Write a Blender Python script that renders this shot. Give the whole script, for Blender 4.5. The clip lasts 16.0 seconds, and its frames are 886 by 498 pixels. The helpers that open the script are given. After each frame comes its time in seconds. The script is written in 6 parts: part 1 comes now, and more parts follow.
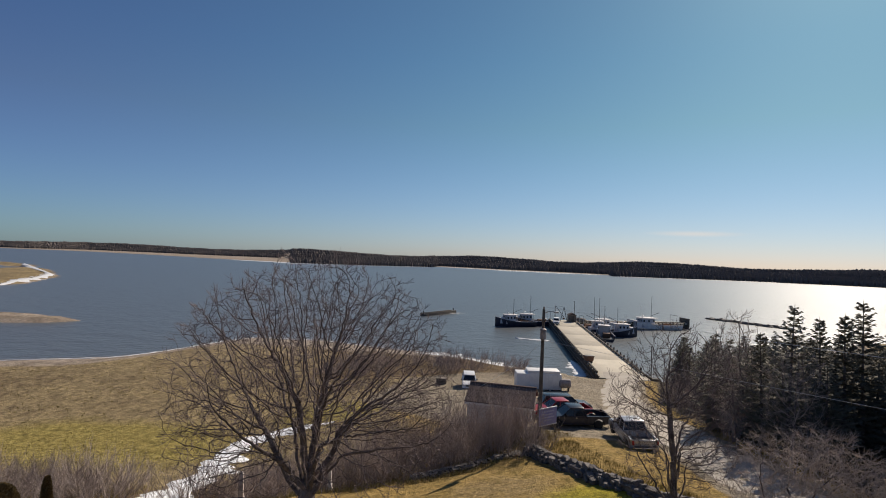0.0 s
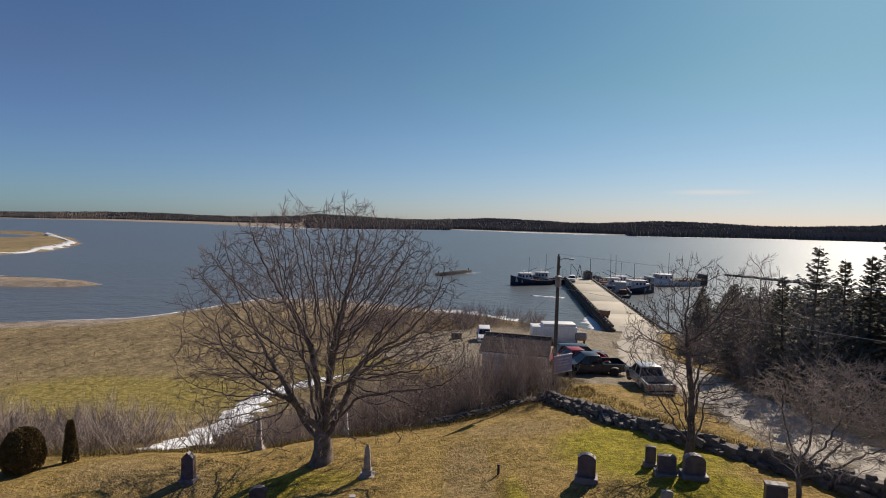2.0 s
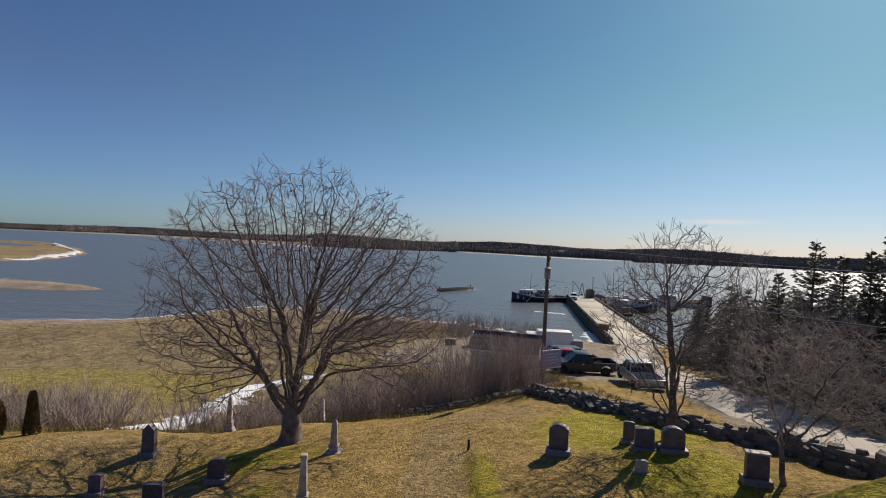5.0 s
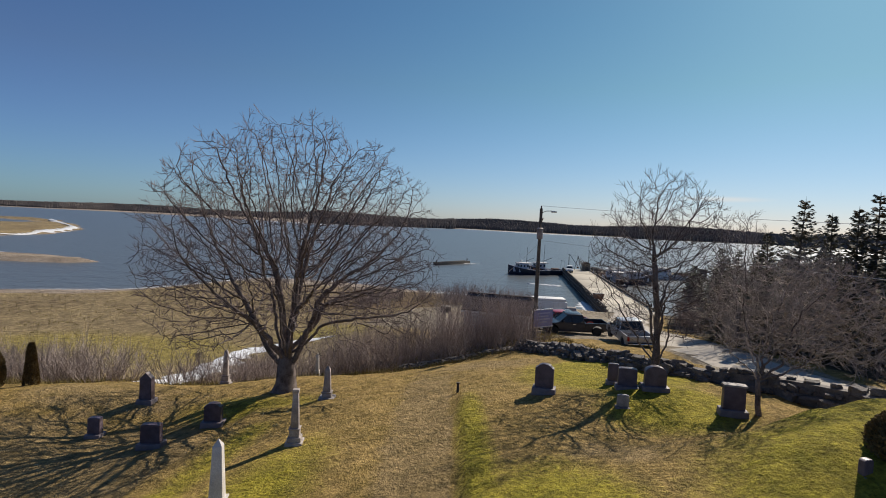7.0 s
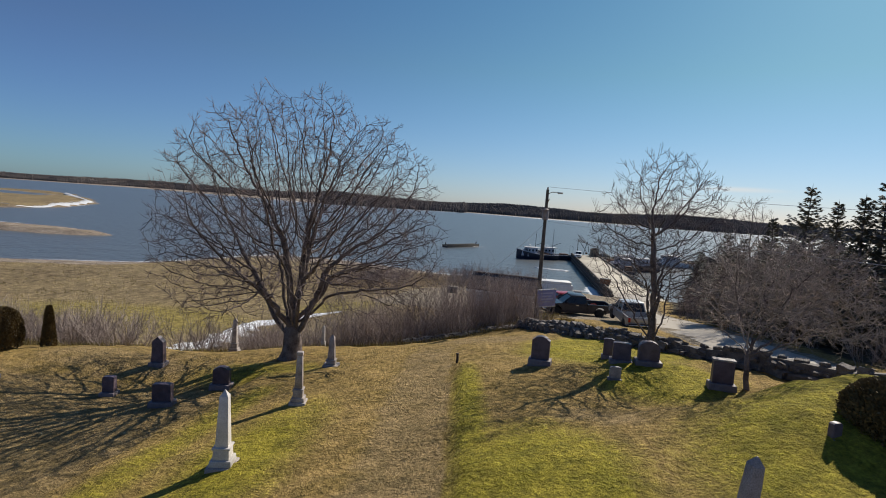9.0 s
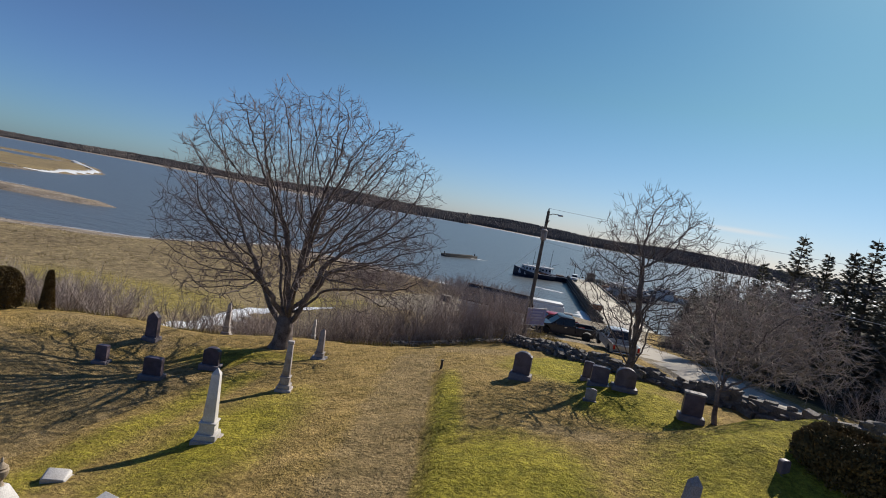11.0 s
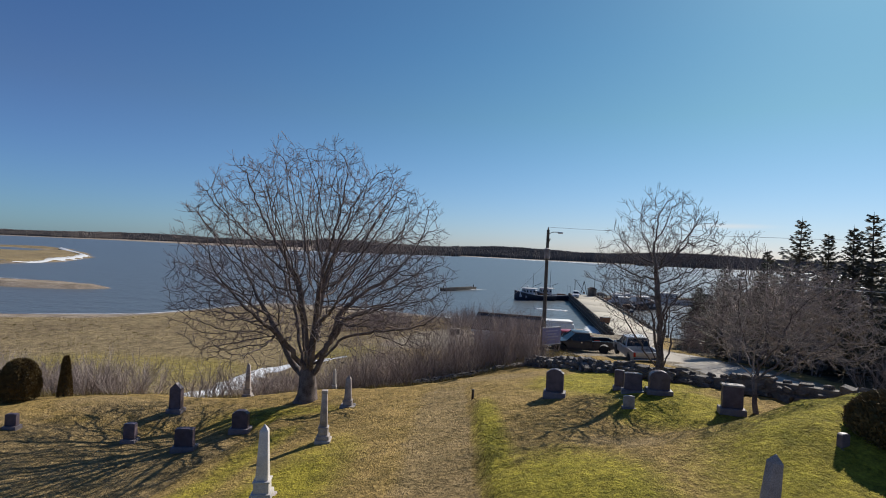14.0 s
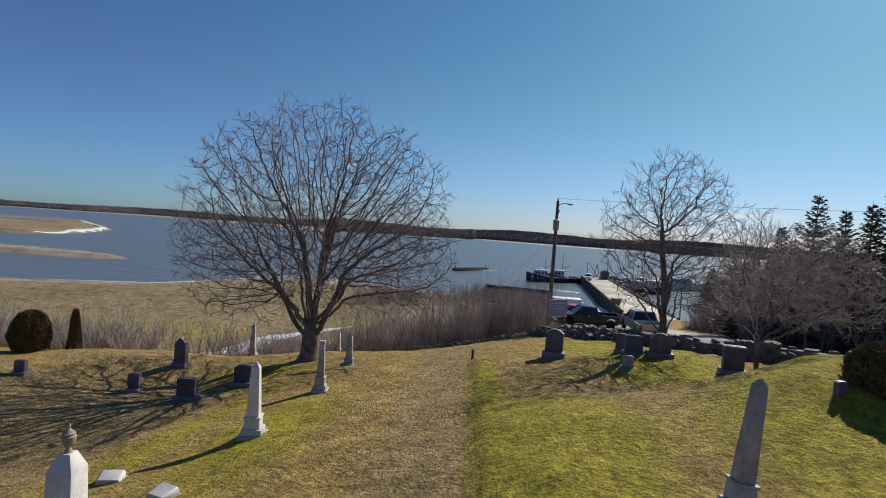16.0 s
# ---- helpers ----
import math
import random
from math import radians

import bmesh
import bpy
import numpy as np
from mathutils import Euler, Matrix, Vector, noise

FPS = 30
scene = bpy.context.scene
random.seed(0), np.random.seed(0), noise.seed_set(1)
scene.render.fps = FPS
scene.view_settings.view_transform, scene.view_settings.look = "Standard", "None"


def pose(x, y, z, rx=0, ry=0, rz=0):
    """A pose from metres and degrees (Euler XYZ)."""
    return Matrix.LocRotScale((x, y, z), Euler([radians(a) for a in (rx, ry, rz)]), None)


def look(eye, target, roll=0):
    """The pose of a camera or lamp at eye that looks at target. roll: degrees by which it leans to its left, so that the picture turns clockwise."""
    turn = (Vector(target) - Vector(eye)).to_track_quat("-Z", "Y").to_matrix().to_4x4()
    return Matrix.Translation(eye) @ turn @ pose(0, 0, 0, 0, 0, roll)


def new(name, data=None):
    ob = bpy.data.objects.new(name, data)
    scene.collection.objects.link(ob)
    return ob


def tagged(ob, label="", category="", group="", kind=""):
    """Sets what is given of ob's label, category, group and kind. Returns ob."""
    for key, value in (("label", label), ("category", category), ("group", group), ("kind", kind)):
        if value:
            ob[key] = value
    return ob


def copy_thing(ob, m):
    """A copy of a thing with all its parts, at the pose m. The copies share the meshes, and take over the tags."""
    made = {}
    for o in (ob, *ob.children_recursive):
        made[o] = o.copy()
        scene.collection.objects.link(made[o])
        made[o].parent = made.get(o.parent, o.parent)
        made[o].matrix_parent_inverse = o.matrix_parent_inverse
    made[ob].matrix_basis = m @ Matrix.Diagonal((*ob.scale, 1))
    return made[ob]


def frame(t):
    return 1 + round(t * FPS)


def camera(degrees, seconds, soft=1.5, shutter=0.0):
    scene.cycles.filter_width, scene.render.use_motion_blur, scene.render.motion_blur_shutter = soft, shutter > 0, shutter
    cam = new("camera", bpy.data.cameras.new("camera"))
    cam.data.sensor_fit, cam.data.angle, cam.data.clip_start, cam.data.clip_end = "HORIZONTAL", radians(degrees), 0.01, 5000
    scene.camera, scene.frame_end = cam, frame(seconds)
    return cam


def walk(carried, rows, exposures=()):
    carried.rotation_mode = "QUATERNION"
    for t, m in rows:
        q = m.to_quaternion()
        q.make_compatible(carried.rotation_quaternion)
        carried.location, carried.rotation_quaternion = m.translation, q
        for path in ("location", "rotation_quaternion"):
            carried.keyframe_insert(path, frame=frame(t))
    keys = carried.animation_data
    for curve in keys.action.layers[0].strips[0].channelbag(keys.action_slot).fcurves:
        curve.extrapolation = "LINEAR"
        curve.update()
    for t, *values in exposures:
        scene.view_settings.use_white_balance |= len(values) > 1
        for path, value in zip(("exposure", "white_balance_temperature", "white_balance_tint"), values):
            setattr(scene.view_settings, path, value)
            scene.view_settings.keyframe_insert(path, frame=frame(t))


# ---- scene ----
cam = camera(79.2, 16.0, soft=1.0)
PATH = [
    (0, (0.542, -1.834, 19.648), (0.456, 0.164, 19.684), 2.2),
    (0.5, (0.588, -1.746, 19.377), (0.478, 0.251, 19.395), 2.5),
    (1, (0.767, -1.704, 19.042), (0.615, 0.29, 19.032), 1.5),
    (1.5, (0.751, -1.434, 18.748), (0.589, 0.558, 18.669), 1.1),
    (2, (0.754, -1.135, 18.477), (0.616, 0.857, 18.375), 1.2),
    (2.5, (1.115, -0.854, 18.064), (0.99, 1.142, 18.041), 0.6),
    (3, (1.28, -0.699, 17.547), (1.164, 1.297, 17.582), -0.1),
    (3.5, (1.459, -0.405, 17.108), (1.328, 1.59, 17.144), 1.6),
    (4, (1.713, -0.225, 16.617), (1.552, 1.768, 16.651), 2.5),
    (6.3, (2.493, -0.374, 15.122), (2.335, 1.617, 15.014), 2.9),
    (6.5, (2.486, -0.405, 14.967), (2.335, 1.586, 14.855), 3.2),
    (7, (2.623, -0.571, 14.663), (2.471, 1.421, 14.562), 2.6),
    (7.5, (2.715, -0.715, 14.407), (2.559, 1.277, 14.315), 2.7),
    (8, (2.839, -0.831, 14.336), (2.676, 1.158, 14.201), 3.8),
    (8.5, (2.928, -0.973, 14.312), (2.754, 1.012, 14.136), 4.4),
    (9, (2.998, -1.136, 14.297), (2.813, 0.849, 14.133), 4.0),
    (9.2, (3.046, -1.182, 14.298), (2.862, 0.804, 14.148), 3.7),
    (11.3, (3.176, -1.958, 14.393), (2.986, 0.029, 14.273), 11.3),
    (11.5, (3.185, -1.971, 14.318), (2.992, 0.016, 14.209), 11.6),
    (12, (2.88, -2.206, 14.32), (2.676, -0.219, 14.215), 5.3),
    (12.5, (2.643, -2.286, 14.41), (2.417, -0.302, 14.308), -1.0),
    (13, (2.491, -2.3, 14.412), (2.273, -0.313, 14.348), -1.9),
    (13.5, (2.415, -2.369, 14.309), (2.208, -0.38, 14.3), 0.1),
    (14, (2.324, -2.294, 14.105), (2.148, -0.302, 14.107), 2.4),
    (14.5, (2.34, -2.272, 13.833), (2.177, -0.279, 13.849), 3.3),
    (15, (2.56, -2.168, 13.455), (2.372, -0.177, 13.471), 3.6),
    (15.5, (2.729, -2.086, 13.211), (2.524, -0.097, 13.184), 3.8),
    (16, (2.879, -2.056, 13.055), (2.654, -0.07, 12.99), 3.8),
]
walk(cam, [(t, look(eye, target, roll)) for t, eye, target, roll in PATH], [(0, 0.05, 7050, 14), (4, 0.1, 7000, 14), (6.5, 0.14, 6800, 12), (9, 0.15, 6600, 10), (12, 0.16, 6350, 10), (16, 0.17, 6300, 10)])

# ---- light ----
SUN_AZ, SUN_EL = 36.0, 36.0
world = bpy.data.worlds.new("sky")
scene.world = world
world.use_nodes = True
wt = world.node_tree
wt.nodes.clear()
sky = wt.nodes.new("ShaderNodeTexSky")
sky.sky_type, sky.sun_disc = "NISHITA", False
sky.sun_elevation, sky.sun_rotation = radians(SUN_EL), radians(SUN_AZ)
sky.air_density, sky.dust_density, sky.ozone_density = 1.0, 0.35, 3.5
bg = wt.nodes.new("ShaderNodeBackground")
bg.inputs["Strength"].default_value = 0.062
out = wt.nodes.new("ShaderNodeOutputWorld")
tint = wt.nodes.new("ShaderNodeMix")
tint.data_type, tint.blend_type = "RGBA", "MULTIPLY"
tint.inputs[0].default_value = 1.0
haze = wt.nodes.new("ShaderNodeValToRGB")               # cool pale haze low down, clear blue above
haze.color_ramp.elements[0].position, haze.color_ramp.elements[1].position = 0.0, 0.35
haze.color_ramp.elements[0].color, haze.color_ramp.elements[1].color = (1.0, 1.0, 1.0, 1), (0.77, 1.0, 1.1, 1)
tcz = wt.nodes.new("ShaderNodeTexCoord")
sep = wt.nodes.new("ShaderNodeSeparateXYZ")
wt.links.new(tcz.outputs["Generated"], sep.inputs[0]), wt.links.new(sep.outputs["Z"], haze.inputs[0]), wt.links.new(haze.outputs[0], tint.inputs[7])
wt.links.new(sky.outputs[0], tint.inputs[6])
# deeper blue away from the sun, paler and greener towards it
toward = wt.nodes.new("ShaderNodeVectorMath")
toward.operation = "DOT_PRODUCT"
toward.inputs[1].default_value = (math.sin(radians(SUN_AZ)), math.cos(radians(SUN_AZ)), 0)
def side_ramp(away, near):
    r = wt.nodes.new("ShaderNodeValToRGB")
    r.color_ramp.elements[0].position, r.color_ramp.elements[1].position = 0.2, 0.95
    r.color_ramp.elements[0].color, r.color_ramp.elements[1].color = (*away, 1), (*near, 1)
    wt.links.new(toward.outputs["Value"], r.inputs[0])
    return r.outputs[0]


low, high = side_ramp((0.6, 0.91, 1.34), (0.84, 0.93, 1.24)), side_ramp((0.8, 0.82, 1.0), (0.8, 1.01, 0.91))
rising = wt.nodes.new("ShaderNodeMapRange")
rising.inputs["From Min"].default_value, rising.inputs["From Max"].default_value = 0.02, 0.24
side = wt.nodes.new("ShaderNodeMix")
side.data_type = "RGBA"
wt.links.new(sep.outputs["Z"], rising.inputs["Value"]), wt.links.new(rising.outputs[0], side.inputs[0])
wt.links.new(low, side.inputs[6]), wt.links.new(high, side.inputs[7])
tint2 = wt.nodes.new("ShaderNodeMix")
tint2.data_type, tint2.blend_type = "RGBA", "MULTIPLY"
tint2.inputs[0].default_value = 1.0
wt.links.new(tcz.outputs["Generated"], toward.inputs[0])
wt.links.new(tint.outputs[2], tint2.inputs[6]), wt.links.new(side.outputs[2], tint2.inputs[7])
# one thin streak of cloud low over the far shore
tcw = wt.nodes.new("ShaderNodeTexCoord")
turn = wt.nodes.new("ShaderNodeVectorRotate")
turn.rotation_type = "Z_AXIS"
turn.inputs["Angle"].default_value = radians(22.7)
mpw = wt.nodes.new("ShaderNodeMapping")
mpw.inputs["Scale"].default_value, mpw.inputs["Location"].default_value = (10.5, 0.0, 150.0), (0, 0, -150.0 * 0.058)
lng = wt.nodes.new("ShaderNodeVectorMath")
lng.operation = "LENGTH"
cr = wt.nodes.new("ShaderNodeMapRange")
cr.interpolation_type = "SMOOTHSTEP"
cr.inputs["From Min"].default_value, cr.inputs["From Max"].default_value = 1.0, 0.0
cr.inputs["To Max"].default_value = 0.62
cloud = wt.nodes.new("ShaderNodeMix")
cloud.data_type = "RGBA"
cloud.inputs[7].default_value = (11.0, 11.0, 10.8, 1)
wt.links.new(tcw.outputs["Generated"], turn.inputs[0]), wt.links.new(turn.outputs[0], mpw.inputs[0]), wt.links.new(mpw.outputs[0], lng.inputs[0]), wt.links.new(lng.outputs["Value"], cr.inputs["Value"])
wt.links.new(cr.outputs[0], cloud.inputs[0]), wt.links.new(tint2.outputs[2], cloud.inputs[6])
wt.links.new(cloud.outputs[2], bg.inputs[0])
wt.links.new(bg.outputs[0], out.inputs[0])
sun_data = bpy.data.lights.new("sun", "SUN")
sun_data.energy, sun_data.angle, sun_data.color = 5.0, radians(0.5), (1.0, 0.92, 0.8)
sun = new("sun", sun_data)
a, e = radians(SUN_AZ), radians(SUN_EL)
sun.matrix_world = look((60 * math.sin(a), 60 * math.cos(a), 60 * math.tan(e)), (0, 0, 0))


# ---- materials ----
def mat(name, c1, c2, scale=3.0, rough=0.8, bump=0.3, fine=30.0, metal=0.0, spec=0.5, depth=0.02, spread=0.25):
    """A surface that varies between two colours at two scales, with fine relief; each object a little different."""
    m = bpy.data.materials.new(name)
    m.use_nodes = True
    nt = m.node_tree
    p = nt.nodes["Principled BSDF"]
    tc, info = nt.nodes.new("ShaderNodeTexCoord"), nt.nodes.new("ShaderNodeObjectInfo")
    add = nt.nodes.new("ShaderNodeVectorMath")
    add.operation = "MULTIPLY_ADD"
    comb = nt.nodes.new("ShaderNodeCombineXYZ")
    for k in range(3):
        nt.links.new(info.outputs["Random"], comb.inputs[k])
    nt.links.new(comb.outputs[0], add.inputs[0])
    add.inputs[1].default_value = (37, 53, 71)
    nt.links.new(tc.outputs["Object"], add.inputs[2])
    n1, n2 = nt.nodes.new("ShaderNodeTexNoise"), nt.nodes.new("ShaderNodeTexNoise")
    for n, s in ((n1, scale), (n2, fine)):
        n.inputs["Scale"].default_value, n.inputs["Detail"].default_value = s, 5
        nt.links.new(add.outputs[0], n.inputs["Vector"])
    mul = nt.nodes.new("ShaderNodeMath")
    mul.operation = "MULTIPLY_ADD"
    mul.inputs[1].default_value, mul.inputs[2].default_value = 0.45, 0.0
    nt.links.new(n2.outputs[0], mul.inputs[0])
    sm = nt.nodes.new("ShaderNodeMath")
    sm.operation = "MULTIPLY_ADD"
    sm.inputs[1].default_value = 0.55
    nt.links.new(n1.outputs[0], sm.inputs[0])
    nt.links.new(mul.outputs[0], sm.inputs[2])
    ramp = nt.nodes.new("ShaderNodeValToRGB")
    ramp.color_ramp.elements[0].position, ramp.color_ramp.elements[1].position = 0.5 - spread / 2, 0.5 + spread / 2
    ramp.color_ramp.elements[0].color, ramp.color_ramp.elements[1].color = (*c1, 1), (*c2, 1)
    nt.links.new(sm.outputs[0], ramp.inputs[0])
    hsv = nt.nodes.new("ShaderNodeHueSaturation")
    val = nt.nodes.new("ShaderNodeMapRange")
    val.inputs["To Min"].default_value, val.inputs["To Max"].default_value = 0.82, 1.15
    nt.links.new(info.outputs["Random"], val.inputs["Value"])
    nt.links.new(val.outputs[0], hsv.inputs["Value"])
    nt.links.new(ramp.outputs[0], hsv.inputs["Color"])
    nt.links.new(hsv.outputs[0], p.inputs["Base Color"])
    p.inputs["Roughness"].default_value, p.inputs["Metallic"].default_value = rough, metal
    p.inputs["Specular IOR Level"].default_value = spec
    if bump:
        b = nt.nodes.new("ShaderNodeBump")
        b.inputs["Strength"].default_value, b.inputs["Distance"].default_value = bump, depth
        nt.links.new(n2.outputs[0], b.inputs["Height"])
        nt.links.new(b.outputs[0], p.inputs["Normal"])
    return m


M = dict(
    bark=mat("bark", (0.085, 0.068, 0.065), (0.23, 0.19, 0.178), 2.5, 0.9, 0.8, 18, spec=0.2, depth=0.03),
    twig=mat("twig", (0.1, 0.076, 0.078), (0.2, 0.155, 0.152), 1.0, 0.85, 0.3, 30, spec=0.3),
    brush=mat("brush_bark", (0.24, 0.195, 0.175), (0.48, 0.4, 0.36), 1.0, 0.9, 0.2, 30, spec=0.2),
    needles=mat("spruce_needles", (0.085, 0.084, 0.07), (0.2, 0.185, 0.135), 1.5, 0.75, 0, 20, spec=0.25),
    cedar=mat("cedar_leaves", (0.11, 0.08, 0.035), (0.24, 0.17, 0.075), 2.5, 0.85, 0, 25, spec=0.2),
    granite=mat("grey_granite", (0.2, 0.172, 0.168), (0.47, 0.415, 0.39), 3, 0.6, 0.4, 60, depth=0.006),
    # next two: violet cast of stone faces in shadow is put into the colour
    dark_granite=mat("dark_granite", (0.062, 0.046, 0.06), (0.135, 0.104, 0.132), 4, 0.45, 0.3, 70, depth=0.004),
    base_granite=mat("shade_tinted_granite", (0.12, 0.1, 0.115), (0.22, 0.188, 0.2), 4, 0.6, 0.4, 60, depth=0.006),
    marble=mat("weathered_marble", (0.34, 0.31, 0.29), (0.72, 0.69, 0.66), 2.2, 0.65, 0.4, 40, depth=0.006, spread=0.4),
    fieldstone=mat("fieldstone", (0.055, 0.048, 0.046), (0.22, 0.198, 0.185), 2.5, 0.85, 0.8, 22, depth=0.03, spread=0.35),
    gravel=mat("pale_gravel", (0.36, 0.32, 0.27), (0.55, 0.5, 0.43), 0.35, 0.95, 0.6, 8, depth=0.03, spread=0.4),
    concrete=mat("worn_concrete", (0.33, 0.3, 0.235), (0.52, 0.47, 0.38), 0.25, 0.85, 0.3, 12, depth=0.01, spread=0.4),
    timber=mat("creosote_timber", (0.05, 0.043, 0.038), (0.14, 0.12, 0.1), 1.5, 0.85, 0.6, 14, depth=0.02),
    grey_wood=mat("grey_weathered_wood", (0.1, 0.085, 0.07), (0.22, 0.19, 0.16), 2, 0.85, 0.5, 25, depth=0.01),
    white_paint=mat("white_paint", (0.66, 0.66, 0.66), (0.82, 0.82, 0.8), 1.2, 0.5, 0.15, 20, depth=0.004),
    # white greyed down: shade on backlit walls and wheelhouses is in the colour
    siding=mat("shaded_white_siding", (0.42, 0.41, 0.43), (0.6, 0.58, 0.58), 1.5, 0.7, 0.2, 20, depth=0.004),
    shingle=mat("brown_shingles", (0.07, 0.052, 0.048), (0.15, 0.12, 0.11), 3, 0.95, 0.5, 20, spec=0.05),
    steel=mat("galvanised_steel", (0.3, 0.31, 0.32), (0.45, 0.46, 0.47), 5, 0.45, 0.1, 40, metal=0.8),
    dark_steel=mat("dark_steel", (0.03, 0.03, 0.032), (0.08, 0.075, 0.075), 4, 0.55, 0.2, 30),
    rust=mat("rusty_steel", (0.08, 0.04, 0.025), (0.2, 0.1, 0.06), 3, 0.85, 0.4, 25),
    black_car=mat("black_car_paint", (0.012, 0.013, 0.018), (0.022, 0.022, 0.028), 3, 0.22, 0.02, 60),
    navy_car=mat("dark_blue_car_paint", (0.016, 0.018, 0.03), (0.03, 0.032, 0.045), 3, 0.25, 0.02, 60),
    red_car=mat("red_car_paint", (0.3, 0.015, 0.025), (0.36, 0.02, 0.035), 3, 0.28, 0.02, 60),
    silver_car=mat("silver_car_paint", (0.42, 0.43, 0.45), (0.52, 0.53, 0.55), 3, 0.3, 0.02, 60, metal=0.4),
    white_car=mat("white_car_paint", (0.74, 0.74, 0.75), (0.8, 0.8, 0.8), 3, 0.3, 0.02, 60),
    rubber=mat("tyre_rubber", (0.015, 0.015, 0.015), (0.035, 0.034, 0.033), 8, 0.85, 0.3, 60),
    glass=mat("dark_window_glass", (0.012, 0.014, 0.018), (0.02, 0.023, 0.028), 2, 0.06, 0, 20),
    chrome=mat("chrome", (0.6, 0.6, 0.6), (0.7, 0.7, 0.7), 5, 0.2, 0, 20, metal=1.0),
    lamp_red=mat("red_lamp_lens", (0.35, 0.01, 0.01), (0.42, 0.015, 0.015), 5, 0.2, 0, 20),
    lamp_clear=mat("clear_lamp_lens", (0.6, 0.6, 0.6), (0.75, 0.75, 0.75), 5, 0.15, 0, 20),
    navy_hull=mat("dark_blue_hull", (0.015, 0.02, 0.04), (0.03, 0.038, 0.06), 1.5, 0.4, 0.1, 20),
    sign_blue=mat("sign_face", (0.22, 0.22, 0.4), (0.3, 0.3, 0.5), 2, 0.5, 0.05, 20),
    sign_bar=mat("sign_lettering", (0.42, 0.42, 0.55), (0.48, 0.48, 0.6), 2, 0.5, 0, 20),
    ice=mat("rotten_ice", (0.55, 0.57, 0.6), (0.8, 0.81, 0.82), 0.6, 0.55, 0.6, 5, depth=0.06, spread=0.4),
    blade=mat("dry_grass", (0.17, 0.14, 0.05), (0.36, 0.29, 0.12), 0.35, 0.9, 0, 6, spec=0.1, spread=0.35),
    lawn=mat("lawn_grass", (0.28, 0.22, 0.05), (0.52, 0.38, 0.12), 0.35, 0.9, 0, 6, spec=0.1, spread=0.35),
    # conifer colour lightened to stand for haze over the bay
    forest=mat("far_conifers", (0.105, 0.09, 0.085), (0.16, 0.138, 0.125), 0.02, 0.9, 0, 0.3, spec=0.1),
    sand=mat("far_beach_sand", (0.3, 0.22, 0.17), (0.42, 0.33, 0.27), 0.01, 0.95, 0, 0.2, spec=0.1),
    urn_stone=mat("lichened_stone", (0.22, 0.16, 0.1), (0.42, 0.34, 0.24), 8, 0.8, 0.5, 60, depth=0.006),
    wire=mat("aluminium_wire", (0.55, 0.55, 0.56), (0.68, 0.68, 0.68), 3, 0.5, 0, 20),
    insulator=mat("brown_porcelain", (0.12, 0.06, 0.04), (0.16, 0.08, 0.05), 5, 0.25, 0, 20),
    rope=mat("old_rope", (0.3, 0.27, 0.2), (0.42, 0.38, 0.3), 5, 0.9, 0.3, 50),
    buoy=mat("orange_buoy", (0.6, 0.16, 0.04), (0.7, 0.22, 0.06), 5, 0.5, 0.1, 30),
)


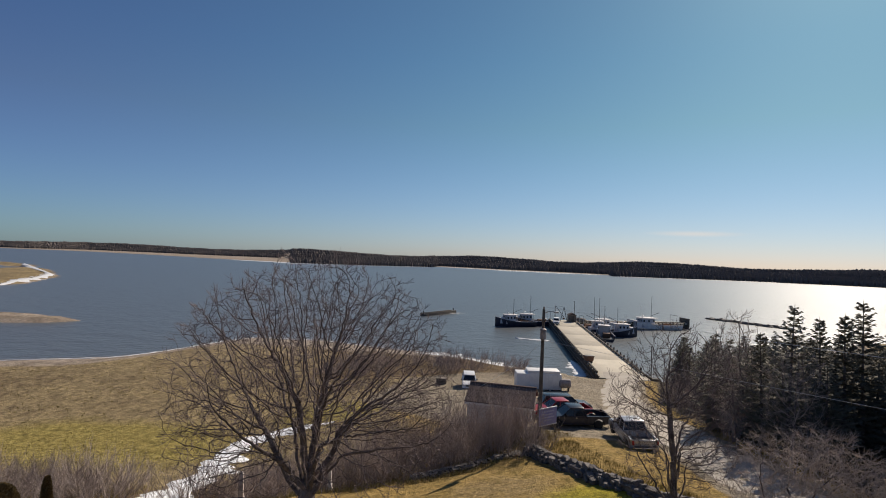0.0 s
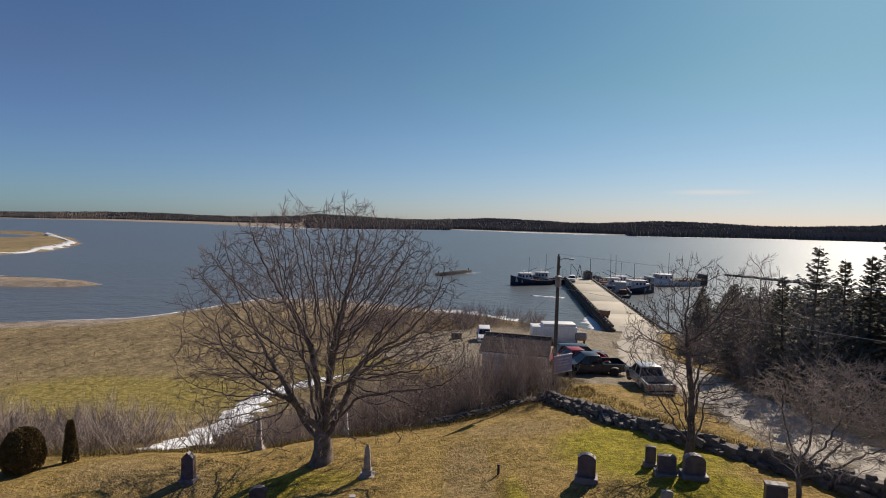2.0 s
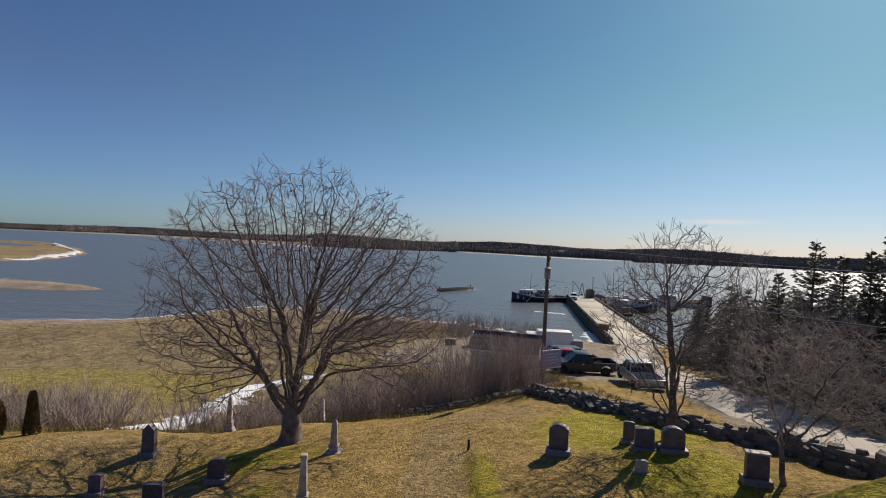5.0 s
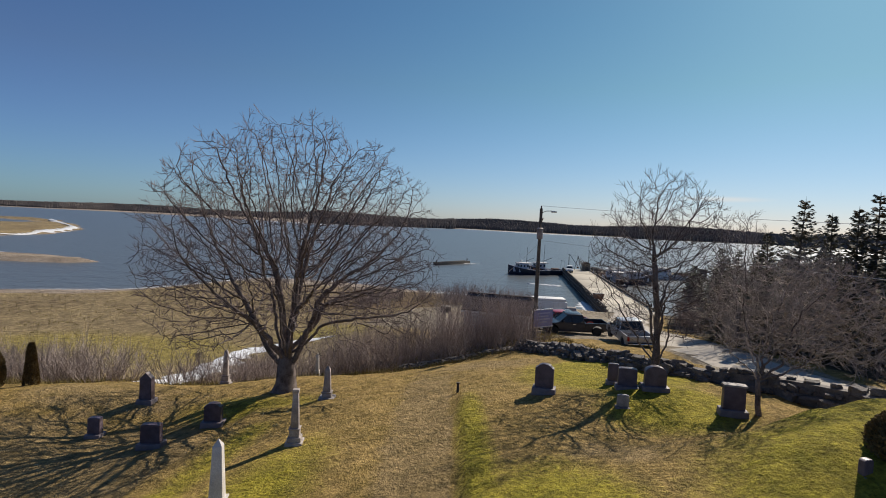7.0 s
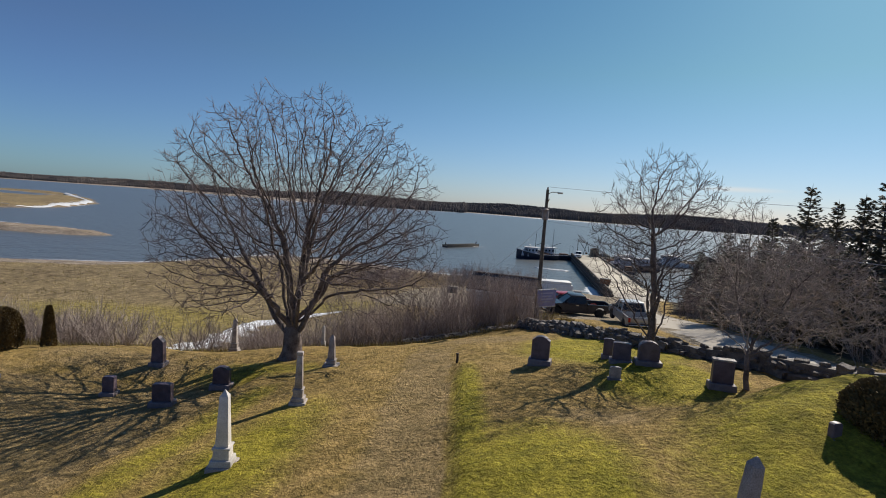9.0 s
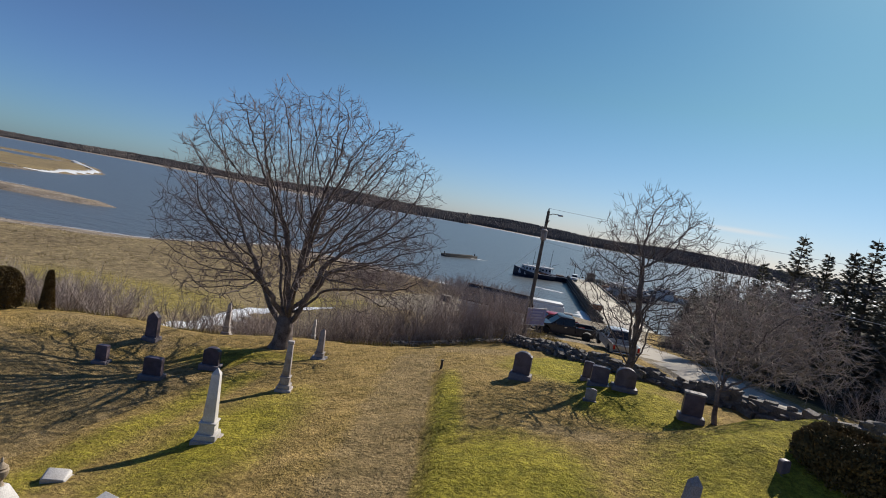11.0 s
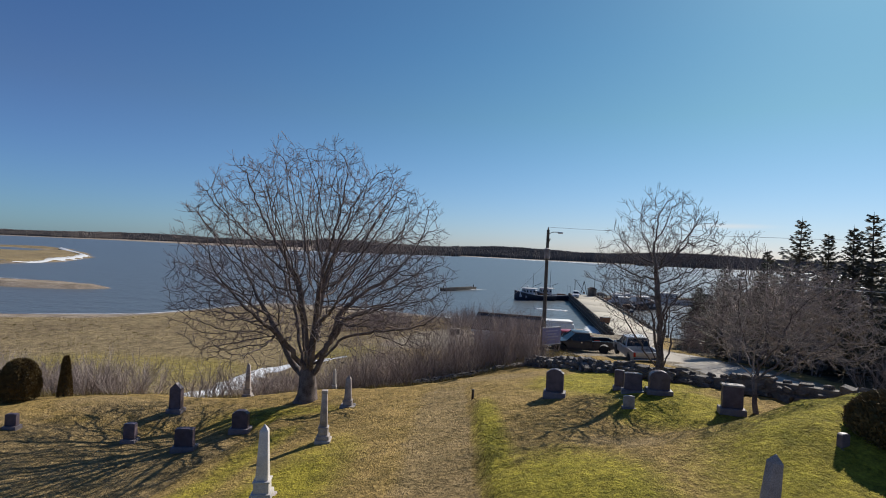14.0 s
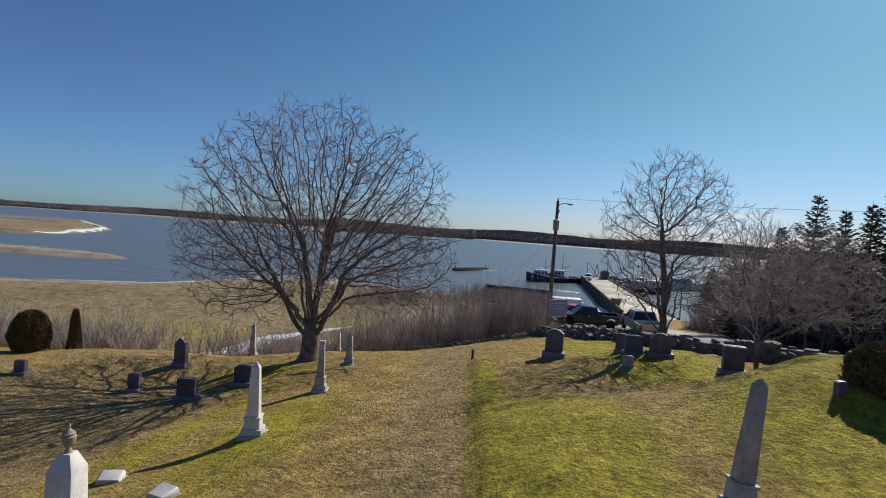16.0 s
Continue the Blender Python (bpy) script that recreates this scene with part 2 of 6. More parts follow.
def ground_material():
    m = bpy.data.materials.new("grass_and_earth")
    m.use_nodes = True
    nt = m.node_tree
    p = nt.nodes["Principled BSDF"]
    geo = nt.nodes.new("ShaderNodeNewGeometry")

    def tex(scale, detail=6, rough=0.6, stretch=None):
        n = nt.nodes.new("ShaderNodeTexNoise")
        n.inputs["Scale"].default_value, n.inputs["Detail"].default_value, n.inputs["Roughness"].default_value = scale, detail, rough
        if stretch:
            mp = nt.nodes.new("ShaderNodeMapping")
            mp.inputs["Scale"].default_value = stretch
            nt.links.new(geo.outputs["Position"], mp.inputs[0])
            nt.links.new(mp.outputs[0], n.inputs["Vector"])
        else:
            nt.links.new(geo.outputs["Position"], n.inputs["Vector"])
        return n.outputs[0]

    def ramp(source, lo, hi, c1, c2):
        r = nt.nodes.new("ShaderNodeValToRGB")
        r.color_ramp.elements[0].position, r.color_ramp.elements[1].position = lo, hi
        r.color_ramp.elements[0].color, r.color_ramp.elements[1].color = (*c1, 1), (*c2, 1)
        nt.links.new(source, r.inputs[0])
        return r.outputs[0]

    def mixed(f, c1, c2, mode="MIX"):
        n = nt.nodes.new("ShaderNodeMix")
        n.data_type, n.blend_type = "RGBA", mode
        if isinstance(f, float):
            n.inputs[0].default_value = f
        else:
            nt.links.new(f, n.inputs[0])
        nt.links.new(c1, n.inputs[6]), nt.links.new(c2, n.inputs[7])
        return n.outputs[2]

    def mask(name, ragged, width=0.35):
        """A mask of the ground, its edge broken by a noise."""
        at = nt.nodes.new("ShaderNodeAttribute")
        at.attribute_name = name
        s = nt.nodes.new("ShaderNodeMath")
        s.operation = "MULTIPLY_ADD"
        s.inputs[1].default_value = width * 2
        nt.links.new(ragged, s.inputs[0])
        nt.links.new(at.outputs["Fac"], s.inputs[2])
        r = nt.nodes.new("ShaderNodeMapRange")
        r.inputs["From Min"].default_value, r.inputs["From Max"].default_value = 0.5 + width - 0.15, 0.5 + width + 0.15
        nt.links.new(s.outputs[0], r.inputs["Value"])
        return r.outputs[0]

    broad, middle, small, tiny = tex(0.16), tex(0.9), tex(6), tex(14, 6, 0.75)
    lawn = mixed(0.5, ramp(middle, 0.36, 0.64, (0.31, 0.225, 0.058), (0.53, 0.37, 0.14)), ramp(small, 0.3, 0.7, (0.14, 0.108, 0.034), (0.66, 0.48, 0.18)))
    green = mixed(0.5, ramp(middle, 0.36, 0.64, (0.31, 0.285, 0.026), (0.5, 0.41, 0.06)), ramp(small, 0.3, 0.7, (0.14, 0.13, 0.015), (0.6, 0.55, 0.065)))
    worn_and_shaded = mixed(0.5, ramp(middle, 0.36, 0.64, (0.31, 0.232, 0.1), (0.49, 0.365, 0.18)), ramp(small, 0.3, 0.7, (0.15, 0.112, 0.042), (0.55, 0.41, 0.18)))
    marsh = mixed(0.55, ramp(tex(0.06, 8, 0.65), 0.42, 0.58, (0.21, 0.16, 0.095), (0.42, 0.34, 0.18)), ramp(tex(1.1, 6, 0.65, (1, 0.6, 1)), 0.36, 0.62, (0.11, 0.082, 0.045), (0.45, 0.365, 0.2)))
    meadow = mixed(0.5, ramp(middle, 0.36, 0.64, (0.26, 0.21, 0.06), (0.46, 0.38, 0.12)), ramp(tex(1.6, 6, 0.65), 0.36, 0.62, (0.14, 0.11, 0.035), (0.5, 0.43, 0.14)))
    mud = ramp(tex(0.3), 0.35, 0.65, (0.21, 0.17, 0.14), (0.4, 0.335, 0.285))
    gravel = mixed(0.5, ramp(tex(0.35), 0.35, 0.65, (0.2, 0.16, 0.115), (0.37, 0.32, 0.255)), ramp(small, 0.3, 0.7, (0.18, 0.145, 0.105), (0.4, 0.35, 0.285)))
    litter = mixed(0.5, ramp(middle, 0.36, 0.64, (0.09, 0.06, 0.035), (0.2, 0.14, 0.08)), ramp(small, 0.3, 0.7, (0.07, 0.05, 0.03), (0.24, 0.17, 0.1)))
    floor = ramp(middle, 0.3, 0.7, (0.06, 0.048, 0.032), (0.13, 0.1, 0.06))
    c = mixed(mask("green", mixed(0.5, middle, small)), lawn, green)
    c = mixed(mask("worn_and_shaded", middle), c, worn_and_shaded)
    c = mixed(mask("marsh", middle, 0.25), c, marsh)
    c = mixed(mask("meadow", broad, 0.3), c, meadow)
    dull = nt.nodes.new("ShaderNodeRGB")
    dull.outputs[0].default_value = (0.82, 0.79, 0.83, 1)
    c = mixed(1.0, c, dull.outputs[0], "MULTIPLY")
    c = mixed(mask("litter", middle), c, litter)
    c = mixed(mask("gravel", small, 0.25), c, gravel)
    c = mixed(mask("woods", middle, 0.2), c, floor)
    c = mixed(mask("mud", broad, 0.25), c, mud)
    speck = ramp(tiny, 0.36, 0.64, (0.5, 0.48, 0.45), (1.38, 1.38, 1.36))
    # random tuft tone; its dark end also stands for small shadows between clumps
    tufts = ramp(tex(2.3, 7, 0.7), 0.38, 0.6, (0.52, 0.54, 0.5), (1.26, 1.24, 1.2))
    c = mixed(0.75, c, tufts, "MULTIPLY")
    nt.links.new(mixed(0.7, c, speck, "MULTIPLY"), p.inputs["Base Color"])
    p.inputs["Roughness"].default_value, p.inputs["Specular IOR Level"].default_value = 0.95, 0.15
    hs = nt.nodes.new("ShaderNodeMath")
    hs.operation = "ADD"
    half = nt.nodes.new("ShaderNodeMath")
    half.operation = "MULTIPLY"
    half.inputs[1].default_value = 0.45
    nt.links.new(tiny, half.inputs[0])
    nt.links.new(small, hs.inputs[0]), nt.links.new(half.outputs[0], hs.inputs[1])
    b = nt.nodes.new("ShaderNodeBump")
    b.inputs["Strength"].default_value, b.inputs["Distance"].default_value = 1.0, 0.17
    nt.links.new(hs.outputs[0], b.inputs["Height"]), nt.links.new(b.outputs[0], p.inputs["Normal"])
    return m


def water_material():
    m = bpy.data.materials.new("sea_water")
    m.use_nodes = True
    nt = m.node_tree
    p = nt.nodes["Principled BSDF"]
    p.inputs["Base Color"].default_value = (0.095, 0.105, 0.112, 1)
    p.inputs["Roughness"].default_value, p.inputs["IOR"].default_value = 0.3, 1.33
    geo = nt.nodes.new("ShaderNodeNewGeometry")
    add = None
    for s, w in ((0.22, 1.0), (0.8, 0.55), (2.4, 0.22)):
        mp = nt.nodes.new("ShaderNodeMapping")
        mp.inputs["Scale"].default_value = (0.6, 1.0, 1.0)
        mp.inputs["Rotation"].default_value = (0, 0, 0.5)
        n = nt.nodes.new("ShaderNodeTexNoise")
        n.inputs["Scale"].default_value, n.inputs["Detail"].default_value = s, 4
        nt.links.new(geo.outputs["Position"], mp.inputs[0]), nt.links.new(mp.outputs[0], n.inputs["Vector"])
        k = nt.nodes.new("ShaderNodeMath")
        k.operation = "MULTIPLY_ADD"
        k.inputs[1].default_value = w
        nt.links.new(n.outputs[0], k.inputs[0])
        if add:
            nt.links.new(add, k.inputs[2])
        add = k.outputs[0]
    b = nt.nodes.new("ShaderNodeBump")
    b.inputs["Strength"].default_value, b.inputs["Distance"].default_value = 0.9, 0.4
    nt.links.new(add, b.inputs["Height"]), nt.links.new(b.outputs[0], p.inputs["Normal"])
    return m


# ---- building helpers ----
def part(name, bm, material, parent=None, label="", sharp=False):
    """Links a bmesh as one mesh object, under a thing or a part."""
    me = bpy.data.meshes.new(name)
    bm.to_mesh(me)
    bm.free()
    me.materials.append(M[material] if isinstance(material, str) else material)
    ob = new(name, me)
    ob.parent = parent
    if not sharp:
        for f in me.polygons:
            f.use_smooth = True
        me.set_sharp_from_angle(angle=radians(35))
    if label:
        ob["label"] = label
    return ob


def thing(name, place, label, category, group="", turn=0.0, tilt=(0, 0)):
    ob = new(name)
    ob.empty_display_size = 0.2
    ob.matrix_world = pose(*place, tilt[0], tilt[1], turn)
    return tagged(ob, label, category, group)


def box(bm, lo, hi, bevel=0.0, taper=1.0, m=None):
    """A box, narrowed towards its top by taper, its edges rounded by bevel."""
    cx, cy = (lo[0] + hi[0]) / 2, (lo[1] + hi[1]) / 2
    vs = []
    for z, k in ((lo[2], 1.0), (hi[2], taper)):
        for x, y in ((lo[0], lo[1]), (hi[0], lo[1]), (hi[0], hi[1]), (lo[0], hi[1])):
            v = Vector((cx + (x - cx) * k, cy + (y - cy) * k, z))
            vs.append(bm.verts.new(m @ v if m else v))
    fs = [bm.faces.new([vs[i] for i in q]) for q in ((3, 2, 1, 0), (4, 5, 6, 7), (0, 1, 5, 4), (1, 2, 6, 5), (2, 3, 7, 6), (3, 0, 4, 7))]
    if bevel:
        es = list({e for f in fs for e in f.edges})
        bmesh.ops.bevel(bm, geom=es, offset=bevel, segments=2, profile=0.5, affect="EDGES")
    return bm


def tube(bm, points, radii, sides=8, caps=True):
    """A round bar through points."""
    rings = []
    points = [Vector(p) for p in points]
    for i, p in enumerate(points):
        d = (points[min(i + 1, len(points) - 1)] - points[max(i - 1, 0)]).normalized()
        u = d.orthogonal().normalized() if not rings else (u - d * u.dot(d)).normalized()
        w = d.cross(u)
        r = radii[i] if isinstance(radii, (list, tuple)) else radii
        rings.append([bm.verts.new(p + r * (math.cos(2 * math.pi * k / sides) * u + math.sin(2 * math.pi * k / sides) * w)) for k in range(sides)])
    for r0, r1 in zip(rings, rings[1:]):
        for k in range(sides):
            bm.faces.new((r0[k], r0[(k + 1) % sides], r1[(k + 1) % sides], r1[k]))
    if caps:
        bm.faces.new(rings[0][::-1]), bm.faces.new(rings[-1])
    return bm


def prism(bm, outline, y0, y1):
    """An outline in x and z, given anticlockwise seen from -y, as a solid from y0 to y1."""
    a = [bm.verts.new((x, y0, z)) for x, z in outline]
    b = [bm.verts.new((x, y1, z)) for x, z in outline]
    bm.faces.new(a), bm.faces.new(b[::-1])
    for i in range(len(a)):
        j = (i + 1) % len(a)
        bm.faces.new((a[j], a[i], b[i], b[j]))
    return bm


def lathe(bm, profile, sides=16, m=None):
    """A turned body from (radius, height) rows."""
    rings = []
    for r, z in profile:
        vs = [Vector((r * math.cos(2 * math.pi * k / sides), r * math.sin(2 * math.pi * k / sides), z)) for k in range(sides)]
        rings.append([bm.verts.new(m @ v if m else v) for v in vs])
    for r0, r1 in zip(rings, rings[1:]):
        for k in range(sides):
            bm.faces.new((r0[k], r0[(k + 1) % sides], r1[(k + 1) % sides], r1[k]))
    bm.faces.new(rings[0][::-1]), bm.faces.new(rings[-1])
    return bm


def bm_():
    return bmesh.new()


def mesh_object(name, verts, faces, material, parent=None, smooth=False):
    me = bpy.data.meshes.new(name)
    me.from_pydata(verts, [], faces)
    me.materials.append(M[material] if isinstance(material, str) else material)
    if smooth:
        for f in me.polygons:
            f.use_smooth = True
    ob = new(name, me)
    ob.parent = parent
    return ob



# ---- lie of the land ----
def smooth(a, b, t):
    t = np.clip((np.asarray(t, float) - a) / (b - a), 0, 1)
    return t * t * (3 - 2 * t)


def blob(x, y, cx, cy, rx, ry):
    """A smooth hump of height 1."""
    return np.exp(-(((x - cx) / rx) ** 2 + ((y - cy) / ry) ** 2))


def inside(x, y, corners, soft):
    """1 inside a convex outline given anticlockwise, falling to 0 over soft metres outside it."""
    d = np.full(np.shape(x), -1e9)
    for (ax, ay), (bx, by) in zip(corners, corners[1:] + corners[:1]):
        n = math.hypot(bx - ax, by - ay)
        d = np.maximum(d, ((x - ax) * (by - ay) - (y - ay) * (bx - ax)) / n)
    return smooth(soft, 0, d)


def shore_y(x):
    """Where the near shore runs."""
    return np.interp(x, (-700, -200, -76, -61, -56, -51, -47, -30, -6, 2, 9, 15, 18, 24, 31, 36, 60, 110, 900),
                     (-160, 35, 84, 91, 99, 112, 119, 119, 109, 105, 98, 93, 87, 85, 86, 86, 86, 150, 160))


def far_shore(a):
    """The far shore's distance at a bearing in degrees to the right of the pier's way."""
    return np.interp(a, (-90, -45, -36, -25.5, -18.6, -18.2, -10, -3.4, -3.0, 4.6, 14.9, 15.3, 19, 26, 34, 45, 90),
                     (2600, 2300, 1950, 1300, 1120, 1050, 1080, 1180, 1260, 1120, 1070, 985, 1010, 1080, 1120, 1100, 900))


def far_beach(a):
    """The depth of the bare beach before the far woods."""
    return np.interp(a, (-90, -40, -36, -20, -18.5, -18.2, -3.4, -3.0, 12, 14.9, 15.3, 90), (120, 120, 500, 700, 480, 4, 4, 60, 50, 45, 4, 4))


def path_edge(y):
    """Where the worn path meets the bank on its sunny side."""
    return 2.95 - 0.062 * y


def ridge(x, y):
    """A long grave mound before the stone wall, steep on its far side."""
    s, d = (x - 8.3) * 0.876 + (y - 12.0) * 0.483, (y - 12.0) * 0.876 - (x - 8.3) * 0.483
    return np.interp(s, (-1.5, 0.5, 3.5, 6.5, 8, 9.5, 11), (0, 0.12, 0.95, 1.3, 1.0, 0.35, 0)) * np.where(d > 0, np.exp(-(d / 1.5) ** 2), np.exp(-(d / 3.2) ** 2))


def height(x, y):
    """The ground's height over the water."""
    x, y = np.asarray(x, float), np.asarray(y, float)
    right = np.interp(y, (-60, 0, 10, 20, 30, 38, 45, 55, 68, 75, 90, 100, 115), (10.2, 9.6, 9.3, 8.75, 7.6, 6.6, 5.8, 4.5, 2.9, 2.3, 1.9, 1.7, 1.5))
    left = np.interp(y, (-60, 0, 10, 20, 25, 30, 36, 45, 60, 80, 130), (8.5, 6.6, 6.0, 5.2, 4.6, 3.6, 2.2, 1.2, 0.8, 0.6, 0.5))
    s = 8 * smooth(35, 55, y)
    z = left + (right - left) * smooth(-15, 12, x + s) * 0.5 + (right - left) * np.clip((x + 12 + s) / 21, 0, 1) * 0.5
    z = z + 0.8 * blob(x, y, 11.0, 11.2, 4.5, 2.8) + 0.3 * blob(x, y, 4.5, 8.5, 2.5, 3.0) - 0.45 * blob(x, y, 8.8, 16.0, 4.5, 2.2) + 0.25 * blob(x, y, 1.5, 28, 5, 4) + 0.8 * blob(x, y, -9, 30, 5, 4) - 0.62 * smooth(0, 1.25, -7.25 - x) * smooth(25, 21, y) * smooth(3, 9, y) * smooth(-24, -15, x) + 0.45 * blob(x, y, -15, 27.5, 5, 2.5)
    z = z + 0.5 * blob(x, y, -19, 25, 5, 5) - 0.12 * blob(x, y, 0.8, 14, 1.3, 14)
    z = z + 0.2 * smooth(-0.03, 0.35, x - path_edge(y)) * smooth(7.5, 3.0, x) * smooth(27, 20, y) * smooth(-8, 0, y) - 0.08 * smooth(-0.1, 0.12, x - path_edge(y)) * smooth(0.3, 0.12, x - path_edge(y)) * smooth(27, 20, y)
    z = z + ridge(x, y) - 0.35 * smooth(15.2, 17.2, x + 0.5 * (y - 20)) * smooth(36, 27, y) * smooth(40, 30, x)
    z = z * smooth(0, 14 - 10 * smooth(5, 16, x), shore_y(x) - y) ** 0.6
    sea = -3.0 * smooth(0, 25, y - shore_y(x))
    z = np.where(y > shore_y(x), sea, z)
    flat = 1.3 * inside(x, y, [(-600, 430), (-520, 280), (-300, 195), (-212, 215), (-216, 245), (-252, 312), (-385, 450), (-420, 470)], 9)
    flat = flat - 1.6 * inside(x, y, [(-520, 420), (-420, 372), (-330, 355), (-345, 402), (-420, 440)], 9)
    bar = 1.0 * inside(x, y, [(-190, 136), (-150, 126), (-111, 127), (-104, 129), (-102, 132), (-114, 136), (-126, 137), (-190, 147)], 5)
    far = np.hypot(x, y)
    a = np.degrees(np.arctan2(x, np.maximum(y, 1e-3)))
    over = far - far_shore(a)
    beach = far_beach(a)
    land = np.where(over > 0, np.minimum(over * 0.02, 1.5) + 20 * smooth(0, 900, over - beach) + 5 * np.sin(a * 0.35 + 1) * smooth(100, 700, over - beach), -3)
    z = np.where(y > shore_y(x), np.maximum(np.maximum(sea, -1.0 + 2.0 * bar), np.maximum(-1.0 + 2.0 * flat * (far < 700), np.where(y > 0, land, -3))), z)
    return z


ROAD = [(26.5, 88), (25.3, 82), (22.8, 74), (20.0, 64), (18.3, 54), (18.2, 44), (18.0, 36), (18.3, 28), (19.3, 22), (21.5, 14), (26, 2), (34, -22), (42, -50)]


def along(line, step):
    """Evenly spaced places on a smooth line through the given ones, with the way at each."""
    p = np.array(line, float)
    fine = []
    for i in range(len(p) - 1):
        p0, p1, p2, p3 = p[max(i - 1, 0)], p[i], p[i + 1], p[min(i + 2, len(p) - 1)]
        for t in np.arange(0, 1, 0.05):
            fine.append(0.5 * (2 * p1 + (p2 - p0) * t + (2 * p0 - 5 * p1 + 4 * p2 - p3) * t * t + (3 * p1 - p0 - 3 * p2 + p3) * t ** 3))
    fine = np.array(fine + [p[-1]])
    s = np.concatenate([[0], np.cumsum(np.linalg.norm(np.diff(fine, axis=0), axis=1))])
    at = np.arange(0, s[-1], step)
    q = np.stack([np.interp(at, s, fine[:, k]) for k in range(p.shape[1])], 1)
    d = np.gradient(q, axis=0)
    return q, d / np.linalg.norm(d, axis=1)[:, None]


def near_line(x, y, line, step=0.5):
    q, _ = along(line, step)
    best = np.full(np.shape(x), 1e9)
    for a, b in q:
        best = np.minimum(best, (x - a) ** 2 + (y - b) ** 2)
    return np.sqrt(best)


# ---- ground, water, far shore ----
def spread(lo, near_lo, near_hi, hi, fine, growth):
    v = list(np.arange(near_lo, near_hi + fine / 2, fine))
    s = fine
    while v[-1] < hi:
        s *= growth
        v.append(v[-1] + s)
    s = fine
    while v[0] > lo:
        s *= growth
        v.insert(0, v[0] - s)
    return np.array(v)


xs, ys = spread(-4000, -24, 22, 4000, 0.25, 1.045), spread(-900, 2, 42, 4200, 0.28, 1.035)
gx, gy = np.meshgrid(xs, ys)
gz = height(gx, gy)
bumps = np.array([[noise.fractal(Vector((x * 0.55, y * 0.55, 0)), 1.0, 2.0, 3) for x in xs] for y in ys[: len(ys)]])
close = smooth(90, 40, np.hypot(gx, gy - 15))
gz = gz + bumps * (0.11 * close * (gz > 0.3))
nx, ny = len(xs), len(ys)
idx = np.arange(nx * ny).reshape(ny, nx)
faces = np.stack([idx[:-1, :-1], idx[:-1, 1:], idx[1:, 1:], idx[1:, :-1]], -1).reshape(-1, 4)
me = bpy.data.meshes.new("ground")
me.from_pydata(np.stack([gx, gy, gz], -1).reshape(-1, 3).tolist(), [], faces.tolist())
me.materials.append(ground_material())
me.polygons.foreach_set("use_smooth", np.ones(len(faces), bool))
road_d = near_line(np.clip(gx, -60, 80), np.clip(gy, -60, 120), ROAD, 1.5)
hill_edge = np.interp(gx, (-60, -25, -14, -8, 0, 5, 9), (29, 29, 30.5, 33, 34.5, 37, 40))
masks = dict(
    green=np.maximum.reduce([blob(gx, gy, 11.5, 9.0, 5, 5.5), blob(gx, gy, 8.5, 24.0, 4.5, 5), 0.9 * blob(gx, gy, 9.5, 18.5, 3, 3), 0.9 * blob(gx, gy, 4.4, 9, 2.6, 5), 0.7 * np.exp(-((gx - path_edge(gy) - 0.6) / 0.8) ** 2) * smooth(26, 18, gy), 0.9 * ridge(gx, gy),
                             0.7 * blob(gx, gy, -3.2, 12, 2.4, 8), 0.6 * np.exp(-((gx + 6.0) / 1.2) ** 2) * smooth(4, 9, gy) * smooth(24, 19, gy), 0.6 * blob(gx, gy, -8, 24, 6, 2.5)]),
    # path wear; left of the crest, browner grass also coloured for tree shade
    worn_and_shaded=np.maximum.reduce([0.74 * smooth(-0.9, 0.5, gx - path_edge(gy) + 2.2) * smooth(0.12, -0.1, gx - path_edge(gy)) * smooth(33, 24, gy), 0.75 * blob(gx, gy, 6.5, 14, 1.8, 2.2), 0.85 * smooth(-7.2, -7.9, gx) * smooth(3, 8, gy) * smooth(25, 20, gy),
                            0.75 * blob(gx, gy, 3, 29, 4, 3), 0.8 * blob(gx, gy, -16, 25, 6, 3)]),
    marsh=smooth(-1.0, 2.0, gy - hill_edge - 2) * smooth(4, -4, gx + 6 * smooth(35, 55, gy)) + (np.hypot(gx, gy) > 140) * 1.0,
    meadow=np.maximum(blob(gx, gy, -33, 47, 16, 9), 0.8 * blob(gx, gy, -14, 58, 9, 8)),
    litter=np.maximum(smooth(-1.5, 0.5, gy - hill_edge) * smooth(9, 5, gy - hill_edge - 4 * smooth(-12, 0, gx)) * smooth(12, 6, gx), smooth(78, 81, gy) * smooth(-30, -18, gx) * smooth(18, 13, gx) * smooth(5, 9, shore_y(gx) - gy)),
    gravel=np.maximum.reduce([smooth(3.9, 2.6, road_d), inside(gx, gy, [(-10, 64), (-1, 50), (7, 42), (15, 40), (21, 60), (24, 88), (10, 83), (-6, 78)], 3)]),
    woods=smooth(3.2, 6.5, road_d) * smooth(18, 21, gx) * (gy < 100) * (gy > -40),
    mud=np.maximum.reduce([(gx > -200) * (gx < -90) * (gy > 112) * (gy < 160) * 0.62, smooth(0.75, 0.3, gz) * (np.hypot(gx, gy) < 900), (np.hypot(gx, gy) > 900) * 1.0, smooth(12, 7, shore_y(gx) - gy) * smooth(-22, -12, gx) * smooth(17, 12, gx) * (gy > 60)]),
)
for key, values in masks.items():
    at = me.attributes.new(key, "FLOAT", "POINT")
    at.data.foreach_set("value", np.clip(values, 0, 1).astype(np.float32).ravel())
tagged(new("ground", me), "dry yellow-green grass, marsh and gravel falling to the shore", "ground", kind="structure")


def level(x, y):
    return float(height(x, y))


bm = bm_()
bmesh.ops.create_grid(bm, x_segments=2, y_segments=2, size=4500)
